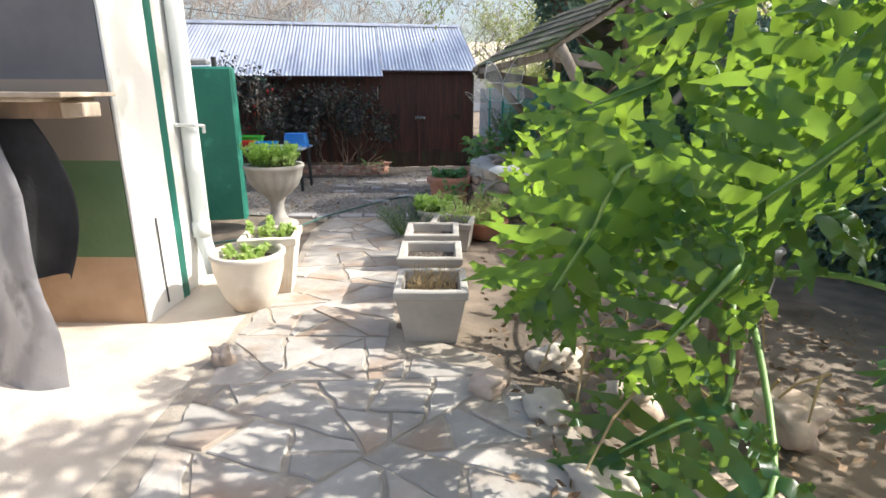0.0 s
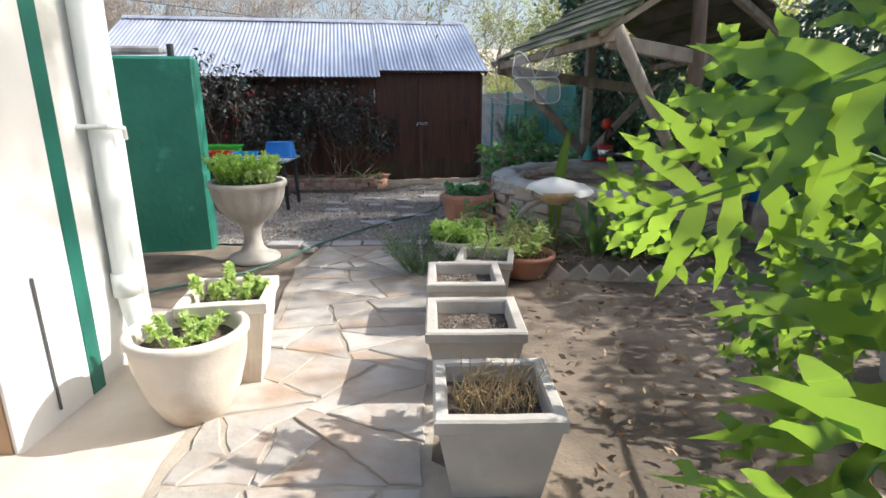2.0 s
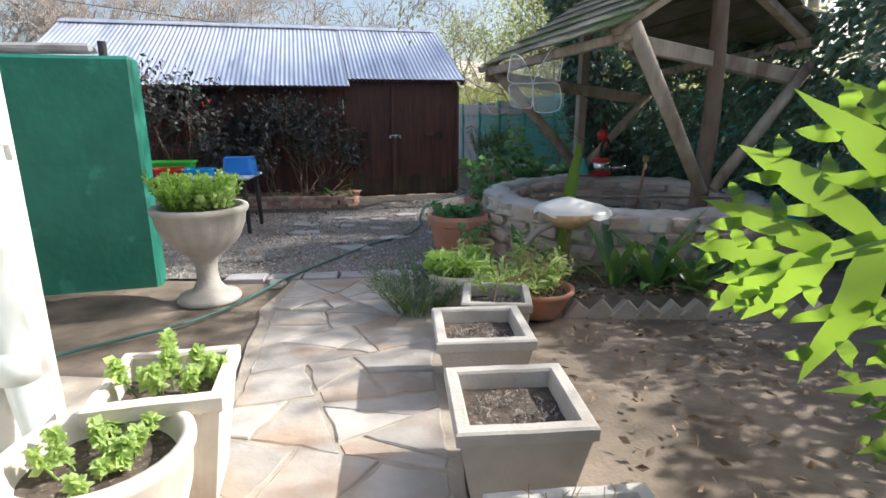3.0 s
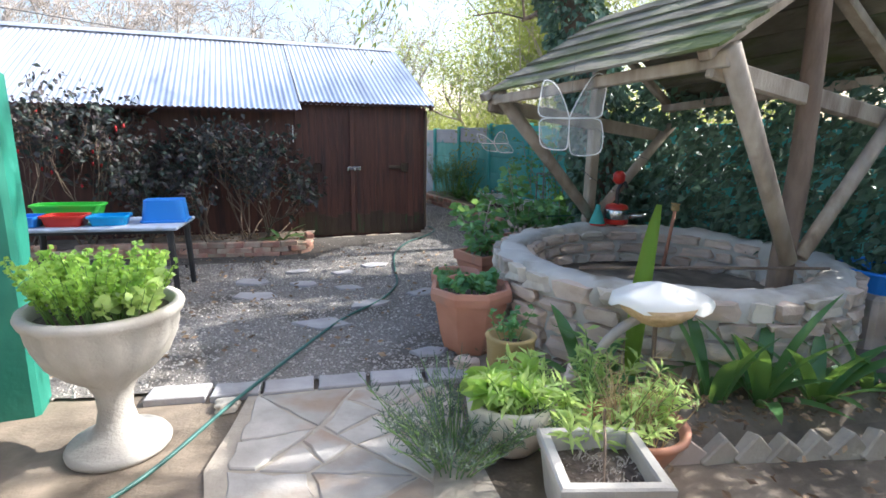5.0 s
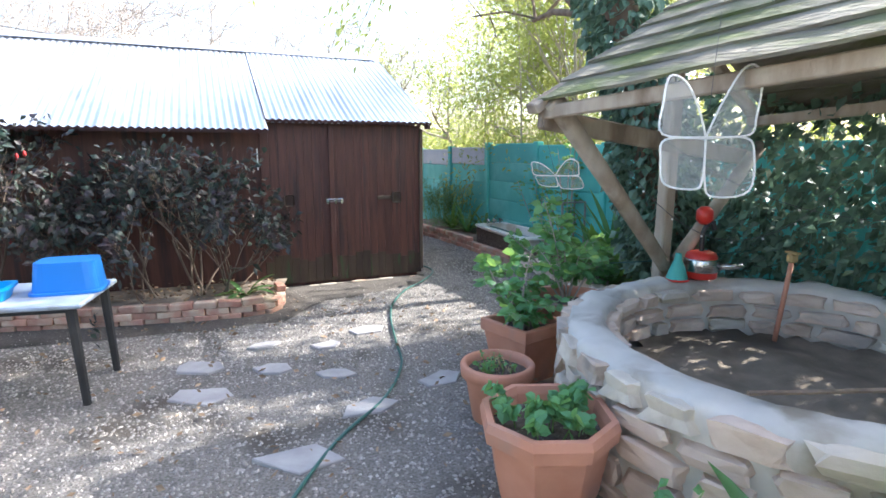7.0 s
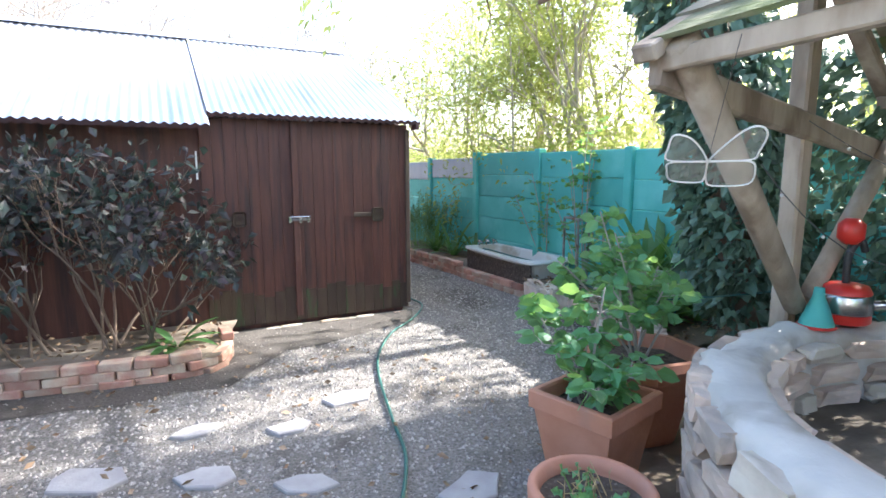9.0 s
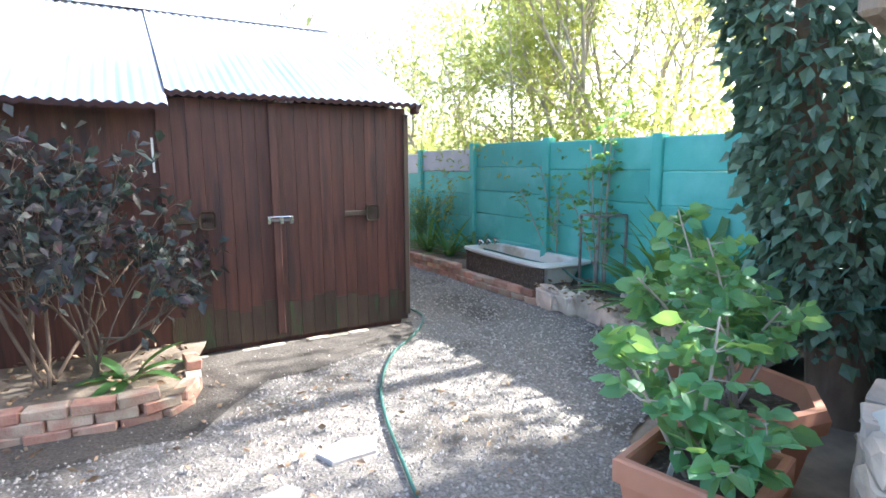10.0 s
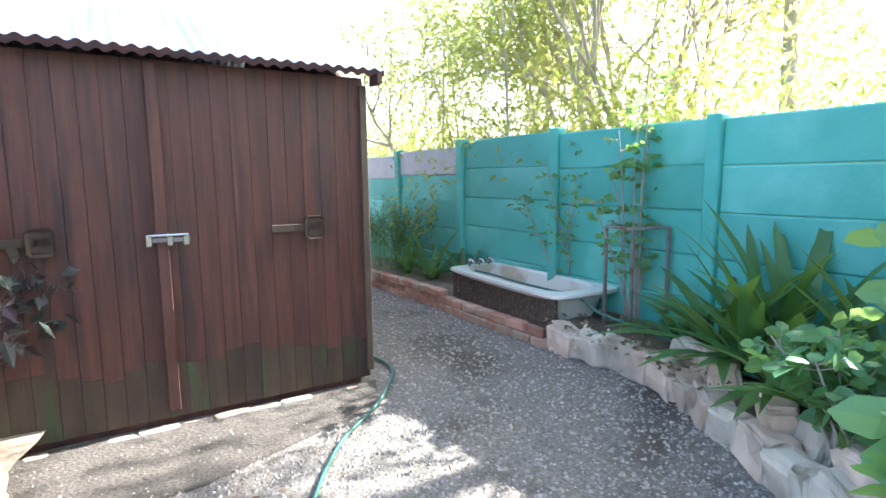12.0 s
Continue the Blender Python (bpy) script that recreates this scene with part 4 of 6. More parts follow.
PL = "row of square concrete planters"
p1 = square_pot("planter", (0.625, 2.655, ground_z(2.65) - 0.005), 0.43, 0.30, 0.355, 0.045, 1, "concrete", "tapered square concrete planter with dried stems beside the path", 0, 0.05, PL)
twigs(p1, "dry", 0.14, 0.28, 110, 0.15, 1, label="dry straw-coloured stems")
p2 = square_pot("planter", (0.595, 3.40, ground_z(3.4) - 0.005), 0.46, 0.33, 0.345, 0.05, 0.5, "concrete", "tapered square concrete planter with bare soil and dead leaves", 0, 0.05, PL)
twigs(p2, "bark_pale", 0.15, 0.27, 90, 0.035, 2, "leaf_litter", "grey dead leaves")
p3 = square_pot("planter", (0.585, 4.175, ground_z(4.17) - 0.005), 0.46, 0.33, 0.325, 0.05, 0, "concrete", "tapered square concrete planter with bare soil and dead leaves", 0, 0.05, PL)
twigs(p3, "bark_pale", 0.15, 0.25, 80, 0.03, 3, "leaf_litter", "grey dead leaves")
p4 = square_pot("planter", (0.77, 4.79, ground_z(4.79) - 0.005), 0.41, 0.33, 0.28, 0.045, -9, "concrete", "low square concrete planter with a dead twig, beside the bright shrub", 0, 0.05, PL)
twigs(p4, "bark_pale", 0.13, 0.2, 60, 0.05, 4, "leaf_litter", "grey dead leaves")
part("dead_twig", tube(bmesh.new(), smooth_line([(-0.02, -0.1, 0.2), (0.0, -0.03, 0.34), (0.02, 0.05, 0.38), (0.0, 0.0, 0.47)], 4), 0.006, 5), "bark", p4)


def round_pot(name, at, profile, mat, soil_r, soil_z, label, n=32, wave=None, turn=0.0, category="pot", smooth=True):
    t = thing(name, label, category, at, turn)
    part("pot", lathe(bmesh.new(), profile, n, wave), mat, t, smooth=smooth)
    part("soil", fill(bmesh.new(), soil_r, soil_z), "pot_soil", t, "dark potting soil")
    return t


rp = round_pot("bowl_pot", (-0.64, 3.07, ground_z(3.07) - 0.004), [(0.11, 0), (0.13, 0.01), (0.19, 0.13), (0.228, 0.27), (0.238, 0.37), (0.25, 0.385), (0.25, 0.41), (0.24, 0.418), (0.215, 0.415), (0.205, 0.38), (0.19, 0.33)],
               "concrete_warm", 0.2, 0.345, "round cream concrete bowl pot planted with lettuce")
clump(rp, "lettuce", "leaf_lettuce", (0.02, 0.0), 0.16, 0.34, 800, 0.09, 0.034, 0.026, 21, label="pale green lettuce leaves")
sp = square_pot("fluted_planter", (-0.585, 3.42, ground_z(3.42) - 0.004), 0.40, 0.25, 0.465, 0.04, 8, "concrete_warm", "tapered fluted concrete planter with bright herbs", 1, 0.055)
clump(sp, "herb_mass", "leaf_lettuce", (0, 0), 0.15, 0.38, 1000, 0.17, 0.034, 0.026, 22, label="bright green herb leaves")

urn = round_pot("urn", (-1.26, 5.70, ground_z(5.7) - 0.004),
                [(0.225, 0), (0.23, 0.02), (0.215, 0.045), (0.13, 0.075), (0.09, 0.13), (0.075, 0.20), (0.08, 0.28), (0.11, 0.345), (0.18, 0.40), (0.255, 0.48), (0.30, 0.58), (0.312, 0.66),
                 (0.33, 0.675), (0.338, 0.70), (0.33, 0.72), (0.295, 0.72), (0.285, 0.68), (0.27, 0.60)],
                "concrete", 0.285, 0.665, "pale concrete pedestal urn full of parsley and lettuce", 64, (0.007, 16, 0.39, 0.66))
clump(urn, "parsley", "leaf_herb", (0, 0), 0.27, 0.66, 4600, 0.27, 0.03, 0.026, 23, stems=150, label="curly bright green parsley", lean=0.35)
clump(urn, "lettuce", "leaf_lettuce", (0.13, -0.12), 0.13, 0.67, 380, 0.20, 0.045, 0.042, 24, stems=40, label="pale yellow-green lettuce leaves")

oc = round_pot("octagonal_pot", (0.74, 6.74, ground_z(6.74) - 0.004), [(0.19, 0), (0.20, 0.02), (0.235, 0.14), (0.272, 0.36), (0.272, 0.375), (0.305, 0.385), (0.312, 0.44), (0.30, 0.475), (0.27, 0.475), (0.255, 0.44), (0.24, 0.36)],
               "terracotta", 0.25, 0.40, "large octagonal terracotta pot with young green plants", 8, turn=10, smooth=False)
clump(oc, "seedling_mass", "leaf_mint", (0, 0), 0.22, 0.40, 330, 0.16, 0.06, 0.05, 25, label="fresh green seedlings")
cup = round_pot("clay_pot", (0.80, 5.99, ground_z(6.0) - 0.004), [(0.115, 0), (0.12, 0.01), (0.135, 0.15), (0.145, 0.31), (0.155, 0.335), (0.15, 0.345), (0.125, 0.345), (0.12, 0.31), (0.115, 0.22)], "ochre", 0.118, 0.27,
                "small ochre clay cylinder pot with a leggy herb")
clump(cup, "herb", "leaf_mint", (0, 0), 0.07, 0.27, 80, 0.26, 0.05, 0.03, 26, stems=7)
pt2 = round_pot("flower_pot", (0.84, 7.66, ground_z(7.66) - 0.004), [(0.14, 0), (0.15, 0.02), (0.195, 0.28), (0.205, 0.29), (0.225, 0.30), (0.228, 0.365), (0.22, 0.375), (0.195, 0.375), (0.185, 0.33), (0.18, 0.28)], "terracotta", 0.188, 0.32,
                "round rimmed terracotta flower pot with sparse weeds", 28)
clump(pt2, "weeds", "leaf_mint", (0, 0), 0.14, 0.32, 60, 0.09, 0.035, 0.03, 27)
twigs(pt2, "dry", 0.12, 0.32, 14, 0.12, 28)


def rose_plant(parent, z, seed, tips, mat="leaf_mint", length=0.085, leaves=9):
    """Woody stems with leaflets in pairs."""
    r = random.Random(seed)
    bm = bmesh.new()
    places = []
    for dx, dy, h in tips:
        p = Vector((r.uniform(-0.06, 0.06), r.uniform(-0.06, 0.06), z))
        tip = Vector((dx, dy, z + h))
        mid = p.lerp(tip, 0.55) + Vector((r.uniform(-0.04, 0.04), r.uniform(-0.04, 0.04), 0.06))
        line = smooth_line([p, mid, tip], 6)
        tube(bm, line, [0.009 - 0.006 * i / len(line) for i in range(len(line))], 5)
        for k in range(leaves):
            u = r.uniform(0.3, 1.0)
            q = line[int(u * (len(line) - 1))]
            a = r.uniform(0, math.tau)
            d = Vector((math.cos(a), math.sin(a), r.uniform(-0.1, 0.6))).normalized()
            e = q + d * r.uniform(0.06, 0.14)
            tube(bm, [q, e], [0.003, 0.002], 3, False)
            side = d.cross(Vector((0, 0, 1)))
            for f in (0.45, 0.75):
                for s in (-1, 1):
                    places.append((q.lerp(e, f), d * 0.5 + side * s))
            places.append((e, d))
    tagged(part("stem_mass", bm, "bark_pale", parent, smooth=True), kind="stuff")
    me = leaf_mesh("leaves", mat, places, length * 1.05, length * 0.72, 0.2, 0.15, seed, 0.5, True)
    ob = new("leaves", me)
    ob.parent = parent
    return ob


sqt = square_pot("square_pot", (1.29, 8.32, 0.0), 0.46, 0.31, 0.45, 0.035, 24, "terracotta", "square pale terracotta pot with a leafy rose", 0, 0.09)
rose_plant(sqt, 0.36, 31, [(0.1, 0.25, 0.45), (-0.25, 0.15, 0.35), (-0.3, -0.2, 0.2), (0.2, -0.15, 0.2), (0.05, 0.0, 0.6), (-0.1, -0.25, 0.25), (0.25, 0.2, 0.3), (-0.15, 0.3, 0.55)])
ob = part("plant_tag", box(bmesh.new(), (-0.012, -0.002, 0), (0.012, 0.002, 0.13), 0.0), "enamel", sqt, "white plant label")
ob.matrix_basis = pose(-0.12, 0.08, 0.37, 8, 10, -30)
oc2 = round_pot("octagonal_pot", (1.81, 8.66, 0.0), [(0.22, 0), (0.24, 0.03), (0.30, 0.30), (0.34, 0.40), (0.36, 0.41), (0.37, 0.47), (0.35, 0.51), (0.31, 0.51), (0.29, 0.46), (0.27, 0.38)], "terracotta", 0.29, 0.43,
                "large octagonal red-brown pot with a climbing rose", 8, turn=22, smooth=False)
rose_plant(oc2, 0.43, 33, [(0.1, 0.25, 0.65), (-0.15, 0.1, 0.75), (0.35, 0.1, 0.5), (-0.35, 0.0, 0.5), (0.0, 0.3, 0.85), (-0.45, 0.25, 0.6), (0.2, -0.1, 0.4), (-0.1, -0.2, 0.5)], leaves=12)

# pots and shrubs at the corner of the path
bw = round_pot("white_pot", (0.60, 5.36, ground_z(5.36)), [(0.12, 0), (0.15, 0.03), (0.205, 0.14), (0.22, 0.25), (0.215, 0.27), (0.20, 0.272), (0.19, 0.24), (0.18, 0.2)], "concrete_warm", 0.19, 0.23,
               "round off-white pot with a broad-leaved green plant", 28)
clump(bw, "leaves", "leaf_herb", (0, 0), 0.16, 0.22, 220, 0.16, 0.11, 0.05, 35)
tb = round_pot("terracotta_bowl", (1.12, 5.13, ground_z(5.13)), [(0.13, 0), (0.14, 0.01), (0.19, 0.10), (0.225, 0.17), (0.24, 0.175), (0.24, 0.20), (0.225, 0.205), (0.205, 0.19), (0.19, 0.15)], "terracotta", 0.2, 0.16,
               "wide shallow terracotta bowl with wiry bare stems", 32)
twigs(tb, "dry", 0.17, 0.16, 70, 0.3, 36, "wiry_stem_mass", "thin reddish bare stems")
bush = thing("nandina_shrub", "bright yellow-green feathery shrub in sun by the path", "shrub", (0.92, 5.24, 0.17))
clump(bush, "leaves", "leaf_lettuce", (0, 0), 0.26, 0, 1700, 0.40, 0.085, 0.02, 37, stems=60, label="narrow pointed sunlit leaves", lean=0.7)
lav = thing("lavender_bush", "grey-green lavender bush spilling over the path edge", "shrub", (0.30, 5.30, 0.13))
clump(lav, "leaves", "lavender", (0, 0), 0.2, 0, 2600, 0.33, 0.05, 0.006, 38, stems=120, lean=0.9, droop=-0.3)

for i, (x, y, sx, sz, mat) in enumerate(((0.60, 6.28, 0.20, 0.12, "stone_warm"), (1.08, 5.75, 0.16, 0.26, "stone_warm"), (1.2, 5.55, 0.2, 0.2, "stone_warm"), (-0.50, 2.2, 0.15, 0.15, "stone_warm"), (-0.82, 6.0, 0.16, 0.07, "stone_grey"),
                                         (0.93, 1.95, 0.32, 0.2, "stone_warm"), (1.20, 1.75, 0.4, 0.2, "stone_grey"), (1.55, 1.75, 0.42, 0.3, "stone_warm"), (1.32, 2.25, 0.4, 0.22, "stone_grey"), (1.75, 2.3, 0.45, 0.34, "stone_warm"),
                                         (1.30, 1.25, 0.45, 0.16, "stone_grey"), (1.72, 1.1, 0.5, 0.3, "stone_warm"), (2.2, 1.6, 0.5, 0.4, "stone_warm"), (2.2, 2.8, 0.5, 0.3, "stone_grey"), (1.38, 0.75, 0.4, 0.2, "stone_grey"))):
    ob = new("rock", stone_mesh("rock", mat, sx * (0.72 if i > 4 else 1), sx * (0.6 if i > 4 else 0.8), sz * (0.6 if i > 4 else 1), 700 + i, 0.5, 3, 0.65, True))
    ob.matrix_world = pose(x, y, ground_z(y) - 0.02, 0, 0, i * 47)
    tagged(ob, "rough weathered sandstone rock lying on the soil", "rock", "loose garden rocks")


# ---------------------------------------------------------------- hose
def hose():
    pts = [(-2.3, 4.2), (-1.6, 4.75), (-1.1, 5.26), (-0.73, 6.11), (-0.2, 7.46), (0.2, 8.1), (0.42, 8.7), (0.46, 9.2), (0.52, 9.9), (0.62, 10.4), (0.85, 10.95), (1.15, 11.35), (1.37, 11.75), (1.42, 12.0), (1.36, 12.25)]
    line = smooth_line([(x, y, ground_z(y) + 0.026 + (0.02 if 5.9 < y < 6.3 else 0)) for x, y in pts], 8)
    solo("garden_hose", tube(bmesh.new(), line, 0.0105, 8), "hose", "dark green garden hose snaking over the gravel", "hose", smooth=True)


hose()


# ---------------------------------------------------------------- table and tubs
def table():
    t = thing("garden_table", "folding table with a pale blue-grey top and black legs", "table", (-2.42, 8.86, 0))
    part("tabletop", box(bmesh.new(), (-0.78, -0.36, 0.685), (0.74, 0.36, 0.72), 0.01), "table_top", t)
    for x in (-0.70, 0.66):
        for y in (-0.30, 0.30):
            part("leg", tube(bmesh.new(), [(x, y, 0.69), (x + (0.03 if x > 0 else -0.03), y, 0.0)], [0.036, 0.026], 8), "black_metal", t)
    part("apron", box(bmesh.new(), (-0.7, -0.32, 0.655), (0.66, -0.29, 0.685)), "black_metal", t)
    part("apron", box(bmesh.new(), (-0.7, 0.29, 0.655), (0.66, 0.32, 0.685)), "black_metal", t)


table()


def tub(name, at, lx, ly, h, mat, turn, label, taper=0.85, upside=False):
    bm = bmesh.new()

    def ring(fx, fy, z):
        pts = []
        for k in range(24):
            a = k * math.tau / 24
            c, s = math.cos(a), math.sin(a)
            pts.append(bm.verts.new((math.copysign(abs(c) ** 0.35, c) * fx / 2, math.copysign(abs(s) ** 0.35, s) * fy / 2, z)))
        return pts
    rings = [ring(lx * taper, ly * taper, 0), ring(lx - 0.01, ly - 0.01, h - 0.02), ring(lx + 0.025, ly + 0.025, h - 0.018), ring(lx + 0.025, ly + 0.025, h), ring(lx - 0.02, ly - 0.02, h), ring(lx * taper - 0.012, ly * taper - 0.012, 0.006)]
    for a, b in zip(rings, rings[1:]):
        for k in range(24):
            bm.faces.new((a[k], a[(k + 1) % 24], b[(k + 1) % 24], b[k]))
    bm.faces.new(rings[0][::-1])
    bm.faces.new(rings[-1])
    if upside:
        for v in bm.verts:
            v.co = Vector((v.co.x, -v.co.y, h - v.co.z))
    solo(name, bm, mat, label, "tub", "plastic tubs on the table", at=at, turn=turn, smooth=False)


tub("plastic_crate", (-2.80, 9.05, 0.722), 0.62, 0.26, 0.16, "plastic_green", 3, "bright green plastic crate on the table")
tub("plastic_tray", (-2.70, 8.72, 0.722), 0.36, 0.26, 0.10, "plastic_red", 0, "red plastic tray on the table")
tub("plastic_tray", (-2.33, 8.74, 0.722), 0.34, 0.26, 0.09, "plastic_sky", 8, "shallow blue plastic tray on the table")
tub("plastic_tray", (-3.02, 8.68, 0.722), 0.26, 0.24, 0.10, "plastic_blue", 0, "blue plastic tray at the end of the table")
tub("plastic_basin", (-1.88, 8.92, 0.722), 0.42, 0.32, 0.215, "plastic_blue", 6, "blue plastic basin turned upside down on the table", 0.86, True)


# ---------------------------------------------------------------- bath, stand
def bath():
    b = thing("bathtub", "old white enamel bathtub set in the bed as a pond", "bathtub", (2.98, 12.74, 0.12), 7)
    bm = bmesh.new()

    def ring(fx, fy, z, p=0.4, dy=0):
        pts = []
        for k in range(32):
            a = k * math.tau / 32
            c, s = math.cos(a), math.sin(a)
            pts.append(bm.verts.new((math.copysign(abs(c) ** p, c) * fx / 2, math.copysign(abs(s) ** p, s) * fy / 2 + dy, z)))
        return pts
    rings = [ring(0.5, 1.4, 0), ring(0.64, 1.6, 0.25), ring(0.72, 1.74, 0.285, 0.2), ring(0.74, 1.76, 0.295, 0.2), ring(0.73, 1.75, 0.318, 0.2), ring(0.57, 1.5, 0.318, 0.5), ring(0.54, 1.46, 0.30, 0.5), ring(0.48, 1.3, 0.1, 0.5), ring(0.40, 1.1, 0.06, 0.5)]
    for a, q in zip(rings, rings[1:]):
        for k in range(32):
            bm.faces.new((a[k], a[(k + 1) % 32], q[(k + 1) % 32], q[k]))
    bm.faces.new(rings[0][::-1])
    bm.faces.new(rings[-1])
    part("tub", bm, "enamel", b)
    bm = bmesh.new()
    bmesh.ops.create_circle(bm, cap_ends=True, radius=1, segments=24)
    for v in bm.verts:
        v.co = Vector((v.co.x * 0.22, v.co.y * 0.62, 0.085))
    part("dirt", bm, "sand", b, "dry sand and leaves in the tub")
    # the shadow under the rim is put into this panel's dark colour
    part("side_panel", box(bmesh.new(), (-0.325, -0.82, -0.10), (-0.295, 0.80, 0.283), 0.004), "pot_soil", b, "dark side with the shadow under the rim in its colour")
    for x in (-0.12, 0.0, 0.12):
        t = part("tap", tube(bmesh.new(), [(x, 0.80, 0.318), (x, 0.80, 0.37), (x, 0.74, 0.385), (x, 0.70, 0.36)], 0.014, 8), "chrome", b, smooth=True)
        part("tap_knob", tube(bmesh.new(), [(x, 0.80, 0.37), (x, 0.80, 0.40)], 0.025, 8), "chrome", t)
    h = smooth_line([(2.75, 13.6, 0.40), (2.85, 13.2, 0.395), (2.9, 12.7, 0.392), (2.95, 12.3, 0.395), (3.02, 11.95, 0.39), (2.98, 11.65, 0.34), (3.05, 11.4, 0.3), (3.1, 11.0, 0.27), (3.05, 10.55, 0.25), (3.15, 10.2, 0.25), (3.3, 9.95, 0.26)], 6)
    solo("garden_hose", tube(bmesh.new(), h, 0.011, 8), "hose", "grey-green hose lying along the bath rim and kerb", "hose", smooth=True)
    s = thing("plant_stand", "rusty square-tube metal plant stand", "stand", (3.31, 11.62, 0.2))
    for x in (-0.17, 0.17):
        for y in (-0.15, 0.15):
            part("leg", box(bmesh.new(), (x - 0.012, y - 0.012, 0), (x + 0.012, y + 0.012, 0.78), 0.002), "steel_grey", s)
    for a, q in (((-0.17, -0.15), (0.17, -0.15)), ((-0.17, 0.15), (0.17, 0.15)), ((-0.17, -0.15), (-0.17, 0.15)), ((0.17, -0.15), (0.17, 0.15))):
        part("rail", beam(bmesh.new(), (*a, 0.78), (*q, 0.78), 0.022, 0.022, 0.002), "steel_grey", s)
    sh = thing("climbing_shrub", "thin leafy climber growing up through the stand", "shrub", (3.31, 11.62, 0.2))
    rose_plant(sh, 0.0, 41, [(0.05, 0.05, 1.85), (-0.2, 0.0, 1.5), (0.2, 0.1, 1.6), (-0.35, 0.1, 1.0), (0.1, 0.0, 1.95), (-0.1, 0.2, 1.3), (0.3, 0.05, 1.2)], "leaf_mint", 0.06, 14)
    sh = thing("climbing_shrub", "wispy young shrub against the fence", "shrub", (3.05, 12.95, 0.2))
    sh.matrix_world = pose(3.38, 12.6, 0.2)
    rose_plant(sh, 0.0, 42, [(0.0, 0.3, 1.6), (-0.2, 0.1, 1.3), (-0.15, -0.3, 1.2), (0.0, -0.1, 1.5), (-0.3, 0.4, 1.0)], "leaf_mint", 0.042, 18)


bath()


def straps(name, at, count, length, width, seed, label, mat="leaf_strap", upright=0.6, category="plant", taper=1.0):
    """A rosette of long strap leaves."""
    t = thing(name, label, category, at)
    r = random.Random(seed)
    for k in range(count):
        bm = bmesh.new()
        a = k * 2.4 + r.uniform(-0.3, 0.3)
        ln = length * r.uniform(0.65, 1.1)
        up = r.uniform(max(0.1, upright - 0.35), min(1.3, upright + 0.35))
        d = Vector((math.cos(a), math.sin(a), 0))
        side = Vector((-math.sin(a), math.cos(a), 0))
        base = d * r.uniform(0.0, 0.06)
        rows = []
        for i in range(8):
            u = i / 7
            bend = u * u * (1.25 - up) * 0.9
            p = base + d * (ln * u * (0.3 + 0.5 * (1 - up) + 0.35 * u)) + Vector((0, 0, ln * (u * up * 1.05 - bend * 0.55)))
            w = width / 2 * (0.55 + 0.9 * math.sin(math.pi * min(1, 0.15 + u * 0.62))) * (1 - u ** 5 * taper) * 0.75
            rows.append((bm.verts.new(p - side * w + Vector((0, 0, w * 0.35))), bm.verts.new(p), bm.verts.new(p + side * w + Vector((0, 0, w * 0.35)))))
        for x, y in zip(rows, rows[1:]):
            bm.faces.new((x[0], x[1], y[1], y[0]))
            bm.faces.new((x[1], x[2], y[2], y[1]))
        part("leaf", bm, mat, t, smooth=True)
    return t


for i, (x, y, n, ln, up) in enumerate(((3.25, 10.75, 20, 0.62, 0.75), (3.35, 10.35, 22, 0.70, 0.8), (3.05, 10.2, 16, 0.5, 0.6), (3.4, 9.9, 20, 0.65, 0.8), (3.3, 11.15, 14, 0.5, 0.5), (2.95, 9.85, 14, 0.5, 0.7), (3.15, 10.5, 16, 0.55, 0.9), (3.42, 10.62, 16, 0.6, 0.9))):
    straps("clivia", (x, y, 0.2), n, ln * 1.35, 0.085, 50 + i, "clump of broad dark green strap leaves along the fence", upright=up)
for i, (x, y, n, ln) in enumerate(((2.60, 14.2, 20, 0.55), (2.85, 13.9, 14, 0.6), (2.45, 14.7, 18, 0.5))):
    straps("clivia", (x, y, 0.2), n, ln, 0.06, 60 + i, "clump of dark green strap leaves behind the brick kerb", upright=0.75)
fern = thing("fern_bush", "feathery green bush against the fence", "shrub", (2.55, 15.4, 0.15))
clump(fern, "leaves", "leaf_bush", (0, 0), 0.6, 0, 5200, 0.95, 0.06, 0.012, 65, stems=160, lean=0.35, droop=0.3)
rb = thing("rose_bush", "rose bush with rounded blue-green leaves by the kerb", "shrub", (2.62, 9.62, 0.15))
rose_plant(rb, 0.0, 66, [(0.15, 0.2, 0.55), (0.0, 0.35, 0.5), (-0.12, 0.2, 0.42), (0.25, 0.0, 0.5), (-0.15, 0.05, 0.5), (0.2, 0.4, 0.4), (0.05, 0.1, 0.65)], "leaf_mint", 0.085, 11)

# strap plants in front of the well
straps("aloe", (1.16, 5.72, 0.22), 9, 0.6, 0.085, 70, "broad-leaved grey-green plant before the well", upright=0.5)
t = straps("aloe", (1.46, 5.74, 0.2), 3, 0.55, 0.08, 71, "grey-green plant with one tall upright light green blade", upright=0.9)
bm = bmesh.new()
rows = []
for k in range(10):
    u = k / 9
    w = 0.052 * math.sin(math.pi * (0.16 + 0.80 * u)) ** 0.6
    c = Vector((0.01 + 0.10 * u * u, 0.02 + 0.04 * u, 0.05 + 1.01 * u))
    rows.append([bm.verts.new(c + Vector((d * w, -0.3 * d * w - 0.012 * (1 - abs(d)), 0))) for d in (-1, 0, 1)])
for a, b in zip(rows, rows[1:]):
    for k in range(2):
        bm.faces.new((a[k], a[k + 1], b[k + 1], b[k]))
bmesh.ops.solidify(bm, geom=bm.faces[:], thickness=0.006)
